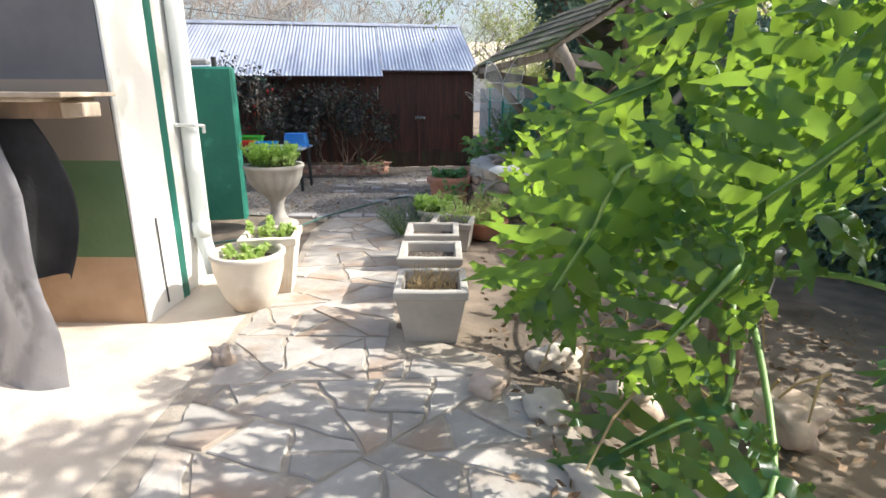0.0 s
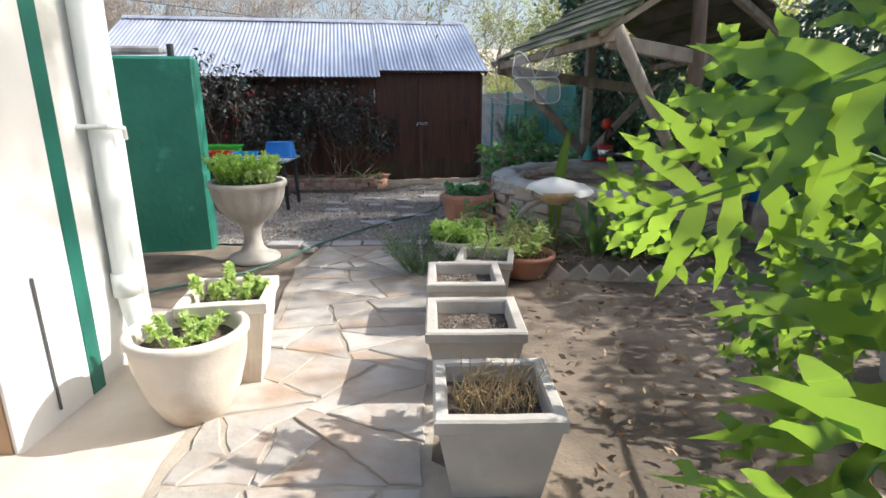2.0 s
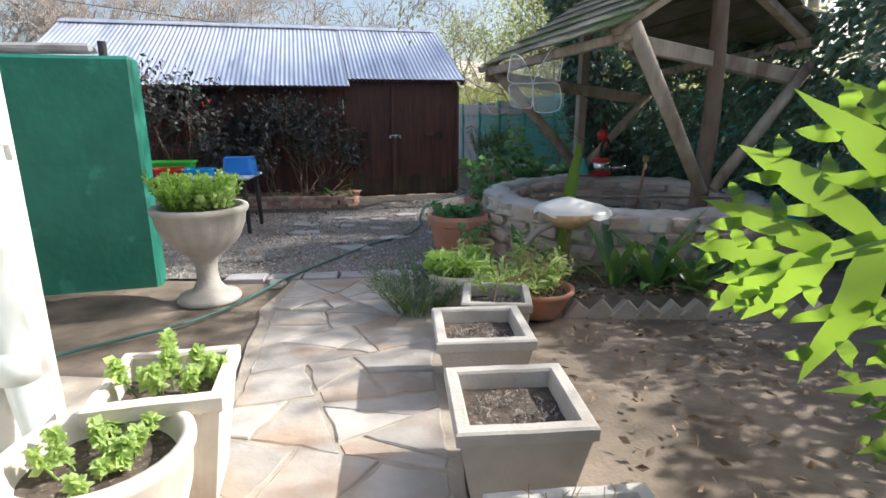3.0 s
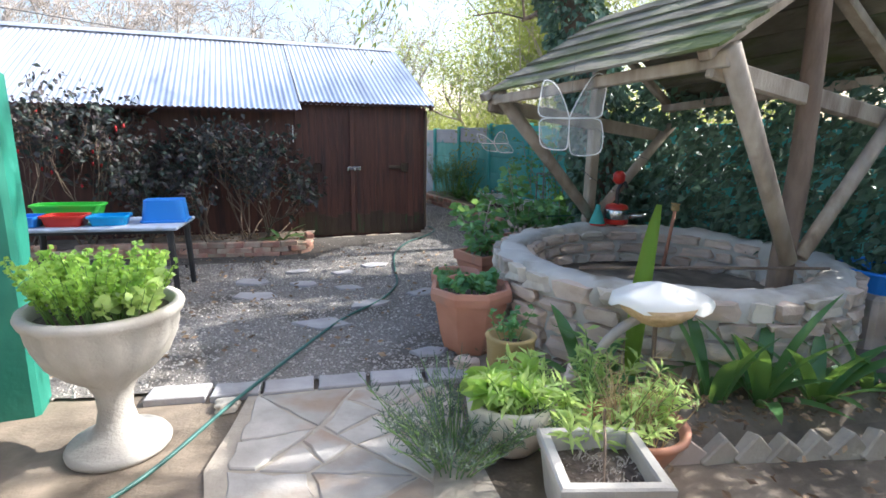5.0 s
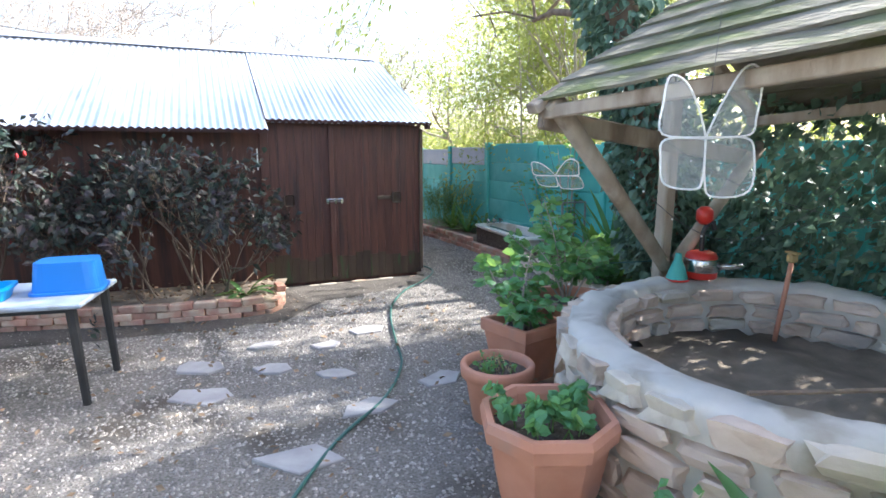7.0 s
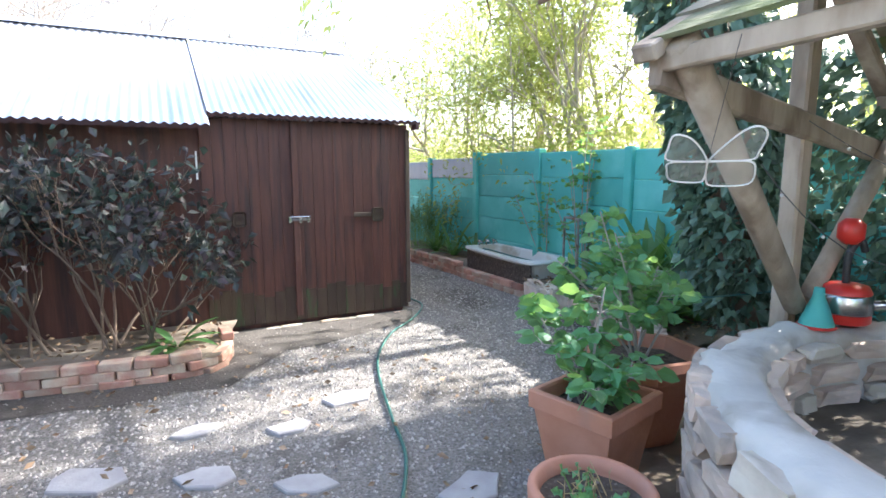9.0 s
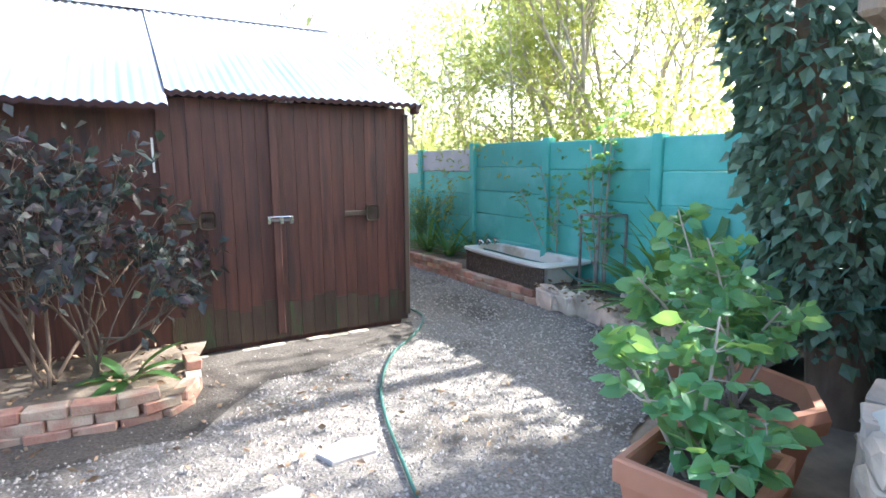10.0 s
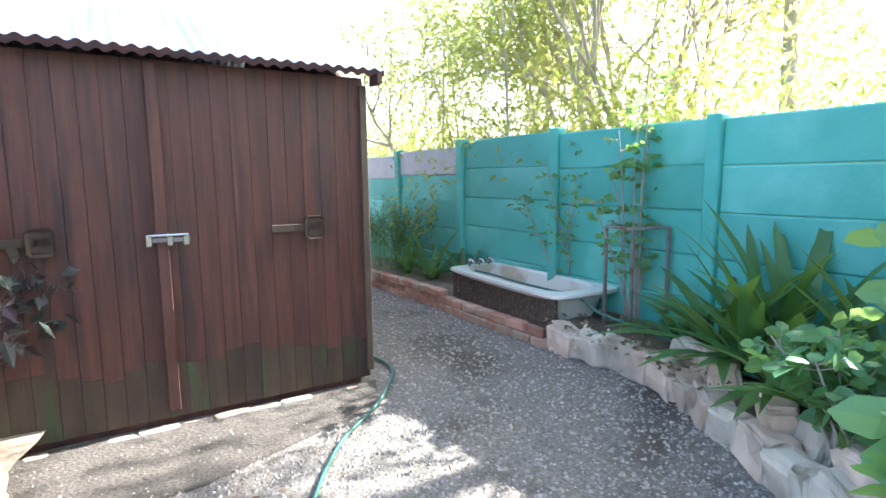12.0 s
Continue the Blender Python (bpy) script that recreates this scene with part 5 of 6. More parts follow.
part("tall_leaf", bm, "leaf_herb", t, "tall pale green blade", True)
for i, (x, y, n, ln) in enumerate(((2.05, 5.42, 14, 0.62), (2.35, 5.36, 12, 0.6), (1.78, 5.45, 8, 0.5), (2.75, 5.4, 10, 0.5))):
    straps("clivia", (x, y, 0.2), n, ln, 0.075, 72 + i, "dark green strap-leaved clump before the well wall", upright=0.8)


def ornament():
    t = thing("shell_ornament", "weathered white shell ornament on a driftwood stick", "ornament", (1.42, 5.5, 0.2))
    bm = bmesh.new()
    n = 20
    rings = []
    for j in range(7):
        u = j / 6
        ring = []
        for k in range(n):
            a = k * math.tau / n
            r = 0.21 * math.sin(math.pi / 2 * (1 - u) + 0.02)
            ring.append(bm.verts.new((r * math.cos(a) * (1.25 + 0.3 * max(0, math.cos(a))), r * 0.8 * math.sin(a), 0.575 + 0.125 * u ** 0.8 + 0.018 * math.cos(5 * a + 1) * (1 - u) - 0.10 * r * math.cos(a) + 0.012 * noise.noise((a * 2, u * 3, 0)))))
        rings.append(ring)
    for a, b in zip(rings, rings[1:]):
        for k in range(n):
            bm.faces.new((a[k], a[(k + 1) % n], b[(k + 1) % n], b[k]))
    bm.faces.new(rings[-1])
    part("shell", bm, "enamel", t, "chalky white domed shell", True)
    bm = bmesh.new()
    lathe(bm, [(0.05, 0.47), (0.12, 0.50), (0.18, 0.55), (0.20, 0.59)], 20)
    part("underside", bm, "wicker", t, "rough tan underside", True)
    part("stick", tube(bmesh.new(), smooth_line([(-0.05, 0, 0.52), (-0.18, -0.03, 0.49), (-0.28, -0.04, 0.42), (-0.32, -0.02, 0.34)], 4), [0.026] * 12 + [0.014], 8), "bark_pale", t, "pale driftwood neck", True)
    part("support", tube(bmesh.new(), [(0.02, 0, -0.02), (0.0, 0, 0.5)], 0.012, 8), "bark", t)


ornament()


# ---------------------------------------------------------------- shrubs before the shed
def limbs(bm, p, d, length, radius, depth, r, tips, spread=0.55, up=0.1, sides=6, shrink=0.72, forks=(2, 3), thin=0.0):
    """Branches that fork, and the points at which leaves may sit."""
    q = p + d * length
    mid = p.lerp(q, 0.5) + Vector([r.uniform(-1, 1) for _ in range(3)]) * length * 0.07
    tube(bm, [p, mid, q], [radius, radius * 0.88, radius * shrink], sides if radius > 0.02 else 4 if radius > 0.006 else 3, False)
    if depth <= 2:
        for u in (0.4, 0.7, 1.0):
            tips.append((p.lerp(q, u), d))
    if depth == 0:
        return
    for _ in range(r.randint(*forks)):
        e = (d + Vector([r.gauss(0, spread) for _ in range(3)]) + Vector((0, 0, up))).normalized()
        limbs(bm, p.lerp(q, r.uniform(0.7, 1.0)), e, length * r.uniform(0.6, 0.9), max(thin, radius * shrink * r.uniform(0.6, 0.95)), depth - 1, r, tips, spread, up, sides, shrink, forks, thin)


def plant(name, at, height, seed, leaf, bark, label, category, depth=5, radius=0.03, per_tip=4, length=0.05, width=0.025, first=0.3, stems=1, spread=0.5, up=0.12, lean=(0, 0, 1), scatter=0.05, part_names=("trunk", "crown"), group="", thin=0.0):
    r = random.Random(seed)
    t = thing(name, label, category, at, group=group)
    bm, tips = bmesh.new(), []
    for k in range(stems):
        d = (Vector(lean) + Vector([r.gauss(0, 0.3 if stems > 1 else 0.05) for _ in range(3)])).normalized()
        limbs(bm, Vector((r.uniform(-0.1, 0.1), r.uniform(-0.1, 0.1), -0.05)) if stems > 1 else Vector((0, 0, -0.05)), d, height * first, radius, depth, r, tips, spread, up, thin=thin)
    part(part_names[0], bm, bark, t, smooth=True)
    if leaf:
        places = []
        for p, d in tips:
            for _ in range(per_tip):
                places.append((p + Vector([r.gauss(0, scatter) for _ in range(3)]), d + Vector([r.gauss(0, 0.6) for _ in range(3)])))
        ob = new(part_names[1], leaf_mesh(part_names[1], leaf, places, length, width, 0.2, 0.2, seed))
        ob.parent = t
    return t, tips


for i, (x, y, h) in enumerate(((-1.45, 10.85, 1.85), (-1.9, 10.95, 1.6), (-1.15, 10.95, 1.3), (-3.35, 10.75, 2.1), (-3.9, 10.7, 2.1), (-2.7, 10.8, 1.3))):
    plant("fuchsia_shrub", (x, y, 0.12), h, 80 + i, "leaf_dark", "bark", "dark purple-green shrub with thin brown stems", "shrub", 4, 0.015, 1, 0.105, 0.055, 0.34, 5, 0.42, 0.25, scatter=0.035)
r = random.Random(91)
fl = bmesh.new()
for _ in range(26):
    p = Vector((r.choice((-3.5, -3.8, -2.9, -3.2)) + r.uniform(-0.35, 0.35), 10.5 + r.uniform(-0.2, 0.3), r.uniform(0.7, 1.9)))
    bmesh.ops.create_icosphere(fl, subdivisions=1, radius=0.016, matrix=Matrix.Translation(p) @ Matrix.Diagonal((1, 1, 1.8, 1)))
tagged(part("fuchsia_flowers", fl, "flower_red"), "small hanging red flowers on the dark shrub", "flower", kind="stuff")
straps("clivia", (-0.95, 10.8, 0.12), 10, 0.45, 0.075, 95, "broad strap leaves at the foot of the shrub", upright=0.4)


# ---------------------------------------------------------------- large lobed plant by the path
def lobed_leaf(length, seed, droop=0.25, lobes=7):
    """A deeply cut blade along +x with its face to +z."""
    r = random.Random(seed)
    bm = bmesh.new()

    def place(x, y):
        z = -droop * (x / length) ** 2 * length + 0.10 * abs(y) - 0.35 * y * y / length + 0.022 * noise.noise((x * 11, y * 11, seed))
        return bm.verts.new((x, y, z))
    prev = None
    for i in range(14):
        x = length * i / 13
        w = length * 0.07 * (1 - 0.8 * i / 13)
        row = (place(x, -w), place(x, w))
        if prev:
            bm.faces.new((prev[0], row[0], row[1], prev[1]))
        prev = row
    for side in (-1, 1):
        for i in range(lobes):
            u = (i + 0.2) / lobes
            x0 = length * (0.0 + 0.93 * u)
            ln = length * (0.50 * math.sin(math.pi * (0.22 + 0.70 * u)) + 0.03) * r.uniform(0.85, 1.1)
            ang = math.radians(118 - 95 * u + r.uniform(-7, 7))
            dx, dy = math.cos(ang), math.sin(ang) * side
            tilt = r.uniform(-0.55, 0.3)
            nx, ny = -dy, dx
            w0 = length * 0.047 * (1 - 0.3 * u)

            def strip(sx, sy, ax, ay, size, w1, segs, curl, lift):
                bx, by = -ay, ax
                last = None
                for k in range(segs + 1):
                    v = k / segs
                    px, py = sx + ax * size * v + curl * size * v * v, sy + ay * size * v
                    w = w1 * (0.7 + 0.6 * math.sin(math.pi * min(1, v * 0.85 + 0.1))) * (1 - v ** 4) * r.uniform(0.8, 1.2)
                    row = (place(px - bx * w, py - by * w), place(px, py), place(px + bx * w, py + by * w))
                    for q in row:
                        q.co.z += lift + tilt * math.hypot(q.co.x - x0, q.co.y) + 0.014 * math.sin(v * 9 + i)
                    if last:
                        bm.faces.new((last[0], last[1], row[1], row[0]))
                        bm.faces.new((last[1], last[2], row[2], row[1]))
                    last = row
            strip(x0, 0, dx, dy, ln, w0, 9, 0.16, 0)
            for f, turn, part_len in ((0.34, 0.85, 0.30), (0.46, -0.85, 0.32), (0.66, 0.7, 0.26), (0.76, -0.7, 0.22)):
                if ln < length * 0.2:
                    continue
                c, q = math.cos(turn), math.sin(turn)
                edge = w0 * 0.75 * math.copysign(1, turn)
                sx, sy = x0 + dx * ln * f + 0.16 * ln * f * f - dy * edge, dy * ln * f + dx * edge
                strip(sx, sy, dx * c - dy * q, dx * q + dy * c, ln * part_len * r.uniform(0.7, 1.0), w0 * 0.5, 5, 0.1, 0.003)
    return bm


def philodendron():
    t = thing("philodendron", "large tree philodendron with deeply lobed glossy green leaves", "plant", (2.15, 2.1, 0.2))
    o = Vector((2.15, 2.1, 0.2))
    bm = bmesh.new()
    tube(bm, smooth_line([(0, 0, -0.05), (0.03, 0.05, 0.25), (-0.02, 0.0, 0.6)], 4), [0.09] * 8 + [0.06], 10)
    part("trunk", bm, "bark", t, "scarred brown trunk", True)
    spec = (  # base, tip, way the face looks, length
        ((1.76, 2.72, 1.38), (1.12, 2.99, 1.07), (-0.75, -0.65, -0.1), 0.80),
        ((1.34, 1.36, 1.44), (1.04, 1.52, 0.72), (0.15, -0.9, 0.35), 0.80),
        ((1.95, 2.25, 1.80), (1.24, 2.35, 1.52), (-0.6, -0.7, 0.15), 0.84),
        ((2.35, 2.0, 2.15), (1.57, 2.15, 1.95), (-0.5, -0.75, 0.2), 0.85),
        ((2.60, 2.3, 1.75), (2.15, 1.9, 1.25), (0.0, -0.8, 0.5), 0.70),
        ((1.80, 1.40, 0.52), (1.12, 1.22, 0.30), (-0.1, -0.5, 0.85), 0.66),
        ((1.62, 0.80, 0.66), (1.22, 0.66, 0.50), (-0.2, -0.6, 0.75), 0.5),
        ((2.35, 1.75, 1.20), (1.65, 1.75, 1.05), (0.0, -0.45, 0.9), 0.72),
        ((1.45, 1.85, 1.25), (1.12, 1.75, 0.62), (0.2, -0.9, 0.3), 0.66),
        ((2.15, 3.05, 0.95), (1.62, 2.90, 0.50), (-0.6, -0.75, 0.2), 0.62),
        ((2.75, 2.1, 2.15), (2.2, 2.15, 1.85), (0.0, -0.7, 0.6), 0.7),
        ((2.85, 1.6, 1.5), (2.4, 1.25, 1.2), (0.0, -0.6, 0.7), 0.7),
        ((2.5, 1.1, 0.9), (2.0, 0.7, 0.75), (-0.1, -0.5, 0.8), 0.6),
        ((2.0, 2.35, 1.25), (1.5, 2.4, 0.95), (-0.1, -0.8, 0.5), 0.6),
        ((1.75, 1.65, 1.45), (1.30, 1.55, 0.95), (0.25, -0.9, 0.35), 0.66), ((1.62, 1.15, 1.15), (1.3, 1.2, 0.62), (0.3, -0.85, 0.4), 0.56),
        ((2.35, 1.45, 2.05), (1.75, 1.5, 1.55), (0.55, -0.55, 0.6), 0.75), ((2.1, 1.25, 1.65), (1.6, 1.35, 1.15), (0.6, -0.5, 0.6), 0.7), ((2.6, 1.75, 1.95), (2.1, 1.8, 1.5), (0.3, -0.8, 0.5), 0.75), ((2.45, 2.6, 1.3), (1.9, 2.5, 0.95), (-0.2, -0.8, 0.5), 0.7),
        ((2.35, 1.95, 2.75), (1.75, 1.7, 2.55), (-0.3, -0.2, 0.95), 0.75), ((2.55, 1.5, 2.6), (2.0, 1.2, 2.45), (-0.2, -0.3, 0.95), 0.7), ((2.5, 2.5, 2.5), (1.95, 2.4, 2.4), (-0.3, -0.1, 0.95), 0.66),
        ((2.85, 2.05, 2.95), (2.4, 1.8, 2.85), (0.1, -0.3, 0.95), 0.7), ((2.2, 1.2, 2.1), (1.75, 0.85, 1.9), (-0.1, -0.4, 0.9), 0.66), ((2.7, 1.0, 2.2), (2.3, 0.6, 2.05), (0.0, -0.4, 0.9), 0.66))
    for i, (base, tip, face, length) in enumerate(spec):
        base, tip = Vector(base), Vector(tip)
        x = (tip - base).normalized()
        z = Vector(face)
        z = (z - x * z.dot(x)).normalized()
        y = z.cross(x)
        m = Matrix((x, y, z)).transposed().to_4x4()
        m.translation = base - o
        ob = part("leaf", lobed_leaf(length, 900 + i, 0.16), "leaf_big", t, smooth=True)
        ob.matrix_basis = m
        top = Vector((-0.02, 0, 0.58))
        b = base - o
        mid = top.lerp(b, 0.5) + Vector((0, 0, 0.12))
        line = smooth_line([top, mid, b, b + x * length * 0.35, b + x * length * 0.7 - z * 0.02], 5)
        bm = bmesh.new()
        tube(bm, line, [0.017 - 0.013 * k / len(line) for k in range(len(line))], 6)
        part("stalk", bm, "stem_green", t, smooth=True)
    # dry hanging leaves and canes
    r = random.Random(4)
    for k in range(16):
        a = Vector((r.uniform(-0.9, 0.2), r.uniform(-0.7, 0.4), r.uniform(0.2, 0.5)))
        q = a + Vector((r.uniform(-0.35, 0.1), r.uniform(-0.3, 0.2), -r.uniform(0.15, 0.35)))
        part("dead_stalk", tube(bmesh.new(), [a, a.lerp(q, 0.5) + Vector((0, 0, 0.05)), q], [0.008, 0.006, 0.004], 5), "dry", t, "dry straw-coloured stalk")


philodendron()
straps("agave", (2.80, 3.25, 0.62), 16, 0.75, 0.06, 99, "pale grey-green spiky agave behind the big leaves", "lavender", 0.7, "plant")
bm = bmesh.new()
lathe(bm, [(0.2, 0), (0.21, 0.02), (0.25, 0.4), (0.27, 0.42), (0.25, 0.44)], 20)
solo("agave_pot", bm, "concrete", "grey concrete pot holding the agave", "pot", at=(2.80, 3.25, 0.19), smooth=True)


# ---------------------------------------------------------------- left foreground: shelf and tarpaulin
def shelf_stack():
    t = thing("work_shelf", "rough timber shelf against the house wall", "shelf", (-1.12, 2.45, 0))
    part("board", box(bmesh.new(), (-2.6, -0.28, 1.63), (0.03, 0.16, 1.655), 0.004, 0.004), "old_wood", t)
    part("board", box(bmesh.new(), (-2.6, -0.25, 1.605), (-0.08, 0.14, 1.63), 0.004, 0.004), "old_wood", t)
    part("block", box(bmesh.new(), (-0.10, -0.12, 1.53), (0.02, 0.02, 1.605), 0.006, 0.003), "old_wood", t)
    part("bearer", box(bmesh.new(), (-2.6, -0.05, 1.52), (-0.11, 0.05, 1.605), 0.004), "bark", t)
    part("leg", box(bmesh.new(), (-0.9, -0.05, 0.17), (-0.82, 0.03, 1.52), 0.006), "bark", t)
    bm = bmesh.new()
    rows = []
    for j in range(15):
        v = j / 14
        z = 1.53 - (1.53 - 0.20) * v
        row = []
        for k in range(40):
            u = k / 39
            x = -2.6 + (2.14 + 0.42 * v ** 0.7) * u
            y = -0.14 - 0.34 * v - 0.22 * v * (1 - u) - 0.05 * math.sin(u * 26 + v * 2) * (0.3 + v) + 0.05 * noise.noise((x * 3, z * 3, 2))
            row.append(bm.verts.new((x, y, z)))
        rows.append(row)
    for a, b in zip(rows, rows[1:]):
        for k in range(39):
            bm.faces.new((a[k], a[k + 1], b[k + 1], b[k]))
    bmesh.ops.solidify(bm, geom=bm.faces[:], thickness=0.006)
    solo("tarpaulin", bm, "tarp", "grey crumpled tarpaulin hanging from the shelf to the ground", "tarpaulin", at=(-1.12, 2.45, 0), smooth=True)
    bm = bmesh.new()
    rows = []
    for j in range(10):
        v = j / 9
        z = 1.52 - 0.85 * v
        row = []
        for k in range(12):
            u = k / 11
            x = -0.52 + (0.12 + 0.20 * math.sin(math.pi * min(1, 0.15 + v * 0.7))) * u + 0.10 * v
            y = -0.04 - 0.06 * math.sin(u * 5 + v * 2) * v - 0.05 * v
            row.append(bm.verts.new((x, y, z)))
        rows.append(row)
    for a, b in zip(rows, rows[1:]):
        for k in range(11):
            bm.faces.new((a[k], a[k + 1], b[k + 1], b[k]))
    bmesh.ops.solidify(bm, geom=bm.faces[:], thickness=0.006)
    solo("dark_cloth", bm, "cloth_dark", "dark cloth draped behind the tarpaulin", "cloth", at=(-1.12, 2.45, 0), smooth=True)


shelf_stack()


# ---------------------------------------------------------------- hanging butterflies, tap, things on the well
def butterfly(at, s, turn, tilt, label):
    t = thing("butterfly_ornament", label, "ornament", at, turn)
    if tilt:
        t.matrix_world = pose(*at, tilt, 0, turn)
    wings = (((0, 0), (-0.04, 0.10), (-0.10, 0.19), (-0.17, 0.21), (-0.19, 0.12), (-0.185, 0.01)), ((0, 0), (0.05, 0.11), (0.13, 0.24), (0.19, 0.26), (0.225, 0.20), (0.215, 0.08), (0.19, 0.01)),
             ((0, -0.005), (-0.17, -0.01), (-0.185, -0.08), (-0.16, -0.17), (-0.03, -0.19), (0.0, -0.15)), ((0.0, -0.005), (0.17, 0.0), (0.22, -0.05), (0.215, -0.20), (0.05, -0.22), (0.01, -0.16)))
    for w in wings:
        pts = smooth_line([(x * s, 0, z * s) for x, z in (*w, w[0])], 5)[:-1]
        bm = bmesh.new()
        bm.faces.new([bm.verts.new(p) for p in pts])
        ob = part("wing", bm, "gauze", t, "thin white gauze wing")
        bm = bmesh.new()
        tube(bm, pts + [pts[0]], 0.003 * s + 0.001, 5, False)
        for k in range(0, len(pts)):
            bmesh.ops.create_icosphere(bm, subdivisions=1, radius=0.0045 * s + 0.001, matrix=Matrix.Translation(pts[k]))
        part("beading", bm, "bead", ob, "white bead edging")
    part("thread", tube(bmesh.new(), [(0, 0, 0), (0.02 * s, 0, 0.5)], 0.0012, 4), "wire", t)


butterfly((1.40, 6.70, 1.745), 1.15, 0, 0, "large white gauze butterfly edged with beads, hanging from the eave")
butterfly((1.10, 7.50, 1.55), 0.62, -38, 55, "white gauze butterfly hanging on edge from the shelter beam")
tp = thing("garden_tap", "thin rusty standpipe with a yellow tap in the well", "tap", (2.86, 7.62, 0.38))
part("pipe", tube(bmesh.new(), [(0, 0, 0), (0.05, 0, 0.4), (0.07, 0, 0.58)], 0.016, 8), "terracotta", tp, "rust-brown pipe", True)
bm = bmesh.new()
box(bm, (0.035, -0.025, 0.56), (0.105, 0.025, 0.62), 0.012)
box(bm, (0.05, -0.05, 0.62), (0.09, 0.05, 0.635), 0.004)
part("tap_head", bm, "ochre", tp, "yellow plastic tap head")
wc = thing("watering_can", "red and grey watering can standing on the well wall", "can", (2.58, 8.07, 0.755), -20)
part("body", lathe(bmesh.new(), [(0.11, 0), (0.12, 0.01), (0.115, 0.16), (0.10, 0.19), (0.06, 0.2)], 20), "plastic_red", wc, smooth=True)
part("collar", lathe(bmesh.new(), [(0.12, 0.05), (0.125, 0.06), (0.123, 0.14), (0.118, 0.15)], 20), "chrome", wc, "grey metal band", True)
part("handle", tube(bmesh.new(), smooth_line([(0.0, 0, 0.19), (0.0, 0, 0.34), (0.05, 0, 0.42), (0.08, 0, 0.36)], 5), 0.018, 8), "black_metal", wc, smooth=True)
part("knob", lathe(bmesh.new(), [(0.03, 0.40), (0.06, 0.43), (0.06, 0.50), (0.03, 0.53)], 14), "plastic_red", wc, smooth=True)
part("spout", tube(bmesh.new(), [(0.1, 0, 0.08), (0.28, -0.05, 0.10)], [0.03, 0.018], 8), "chrome", wc, smooth=True)
tub("plastic_basin", (3.72, 6.25, 0.565), 0.62, 0.45, 0.16, "plastic_blue", 15, "blue plastic basin behind the well")
bm = bmesh.new()
box(bm, (3.44, 6.0, 0.1), (4.0, 6.5, 0.56), 0.03, 0.012)
solo("stone_block", bm, "stone_warm", "squared stone block with a basin on it", "block")
st = thing("garden_stake", "thin dark cane lying across the well front", "stake", (0, 0, 0))
part("cane", tube(bmesh.new(), [(1.36, 6.30, 0.775), (2.1, 6.1, 0.80), (3.0, 6.0, 0.79)], 0.011, 6), "bark", st)
part("cord", tube(bmesh.new(), smooth_line([(1.95, 8.95, 0.70), (2.7, 8.75, 0.74), (3.5, 8.3, 0.90)], 5), 0.006, 6), "hose", thing("clothes_cord", "thin green-blue cord strung across behind the well", "cord"))
fn = thing("plastic_funnel", "turquoise plastic funnel upside down on the well rim", "funnel", (2.36, 8.04, 0.752))
part("cone", lathe(bmesh.new(), [(0.075, 0), (0.08, 0.008), (0.05, 0.10), (0.028, 0.15), (0.022, 0.20)], 20), "fence", fn, smooth=True)
part("rim", lathe(bmesh.new(), [(0.083, 0.0), (0.09, 0.006), (0.083, 0.014)], 20), "plastic_red", fn, "red rim", True)
for k, (a, b, sag) in enumerate((((1.9, 8.02, 1.55), (3.3, 7.6, 1.5), 0.45), ((2.2, 8.05, 1.75), (3.9, 6.5, 1.6), 0.4))):
    a, b = Vector(a), Vector(b)
    pts = [a.lerp(b, u / 14) - Vector((0, 0, sag * 4 * (u / 14) * (1 - u / 14))) for u in range(15)]
    s = thing("light_string", "drooping cable with small clear bulbs under the shelter", "cable", (0, 0, 0))
    part("cable", tube(bmesh.new(), pts, 0.0028, 4), "wire", s)
    for q in pts[1:-1:2]:
        bm = bmesh.new()
        bmesh.ops.create_icosphere(bm, subdivisions=1, radius=0.009, matrix=Matrix.Translation(q - Vector((0, 0, 0.016))))
        part("bulb", bm, "bead", s)


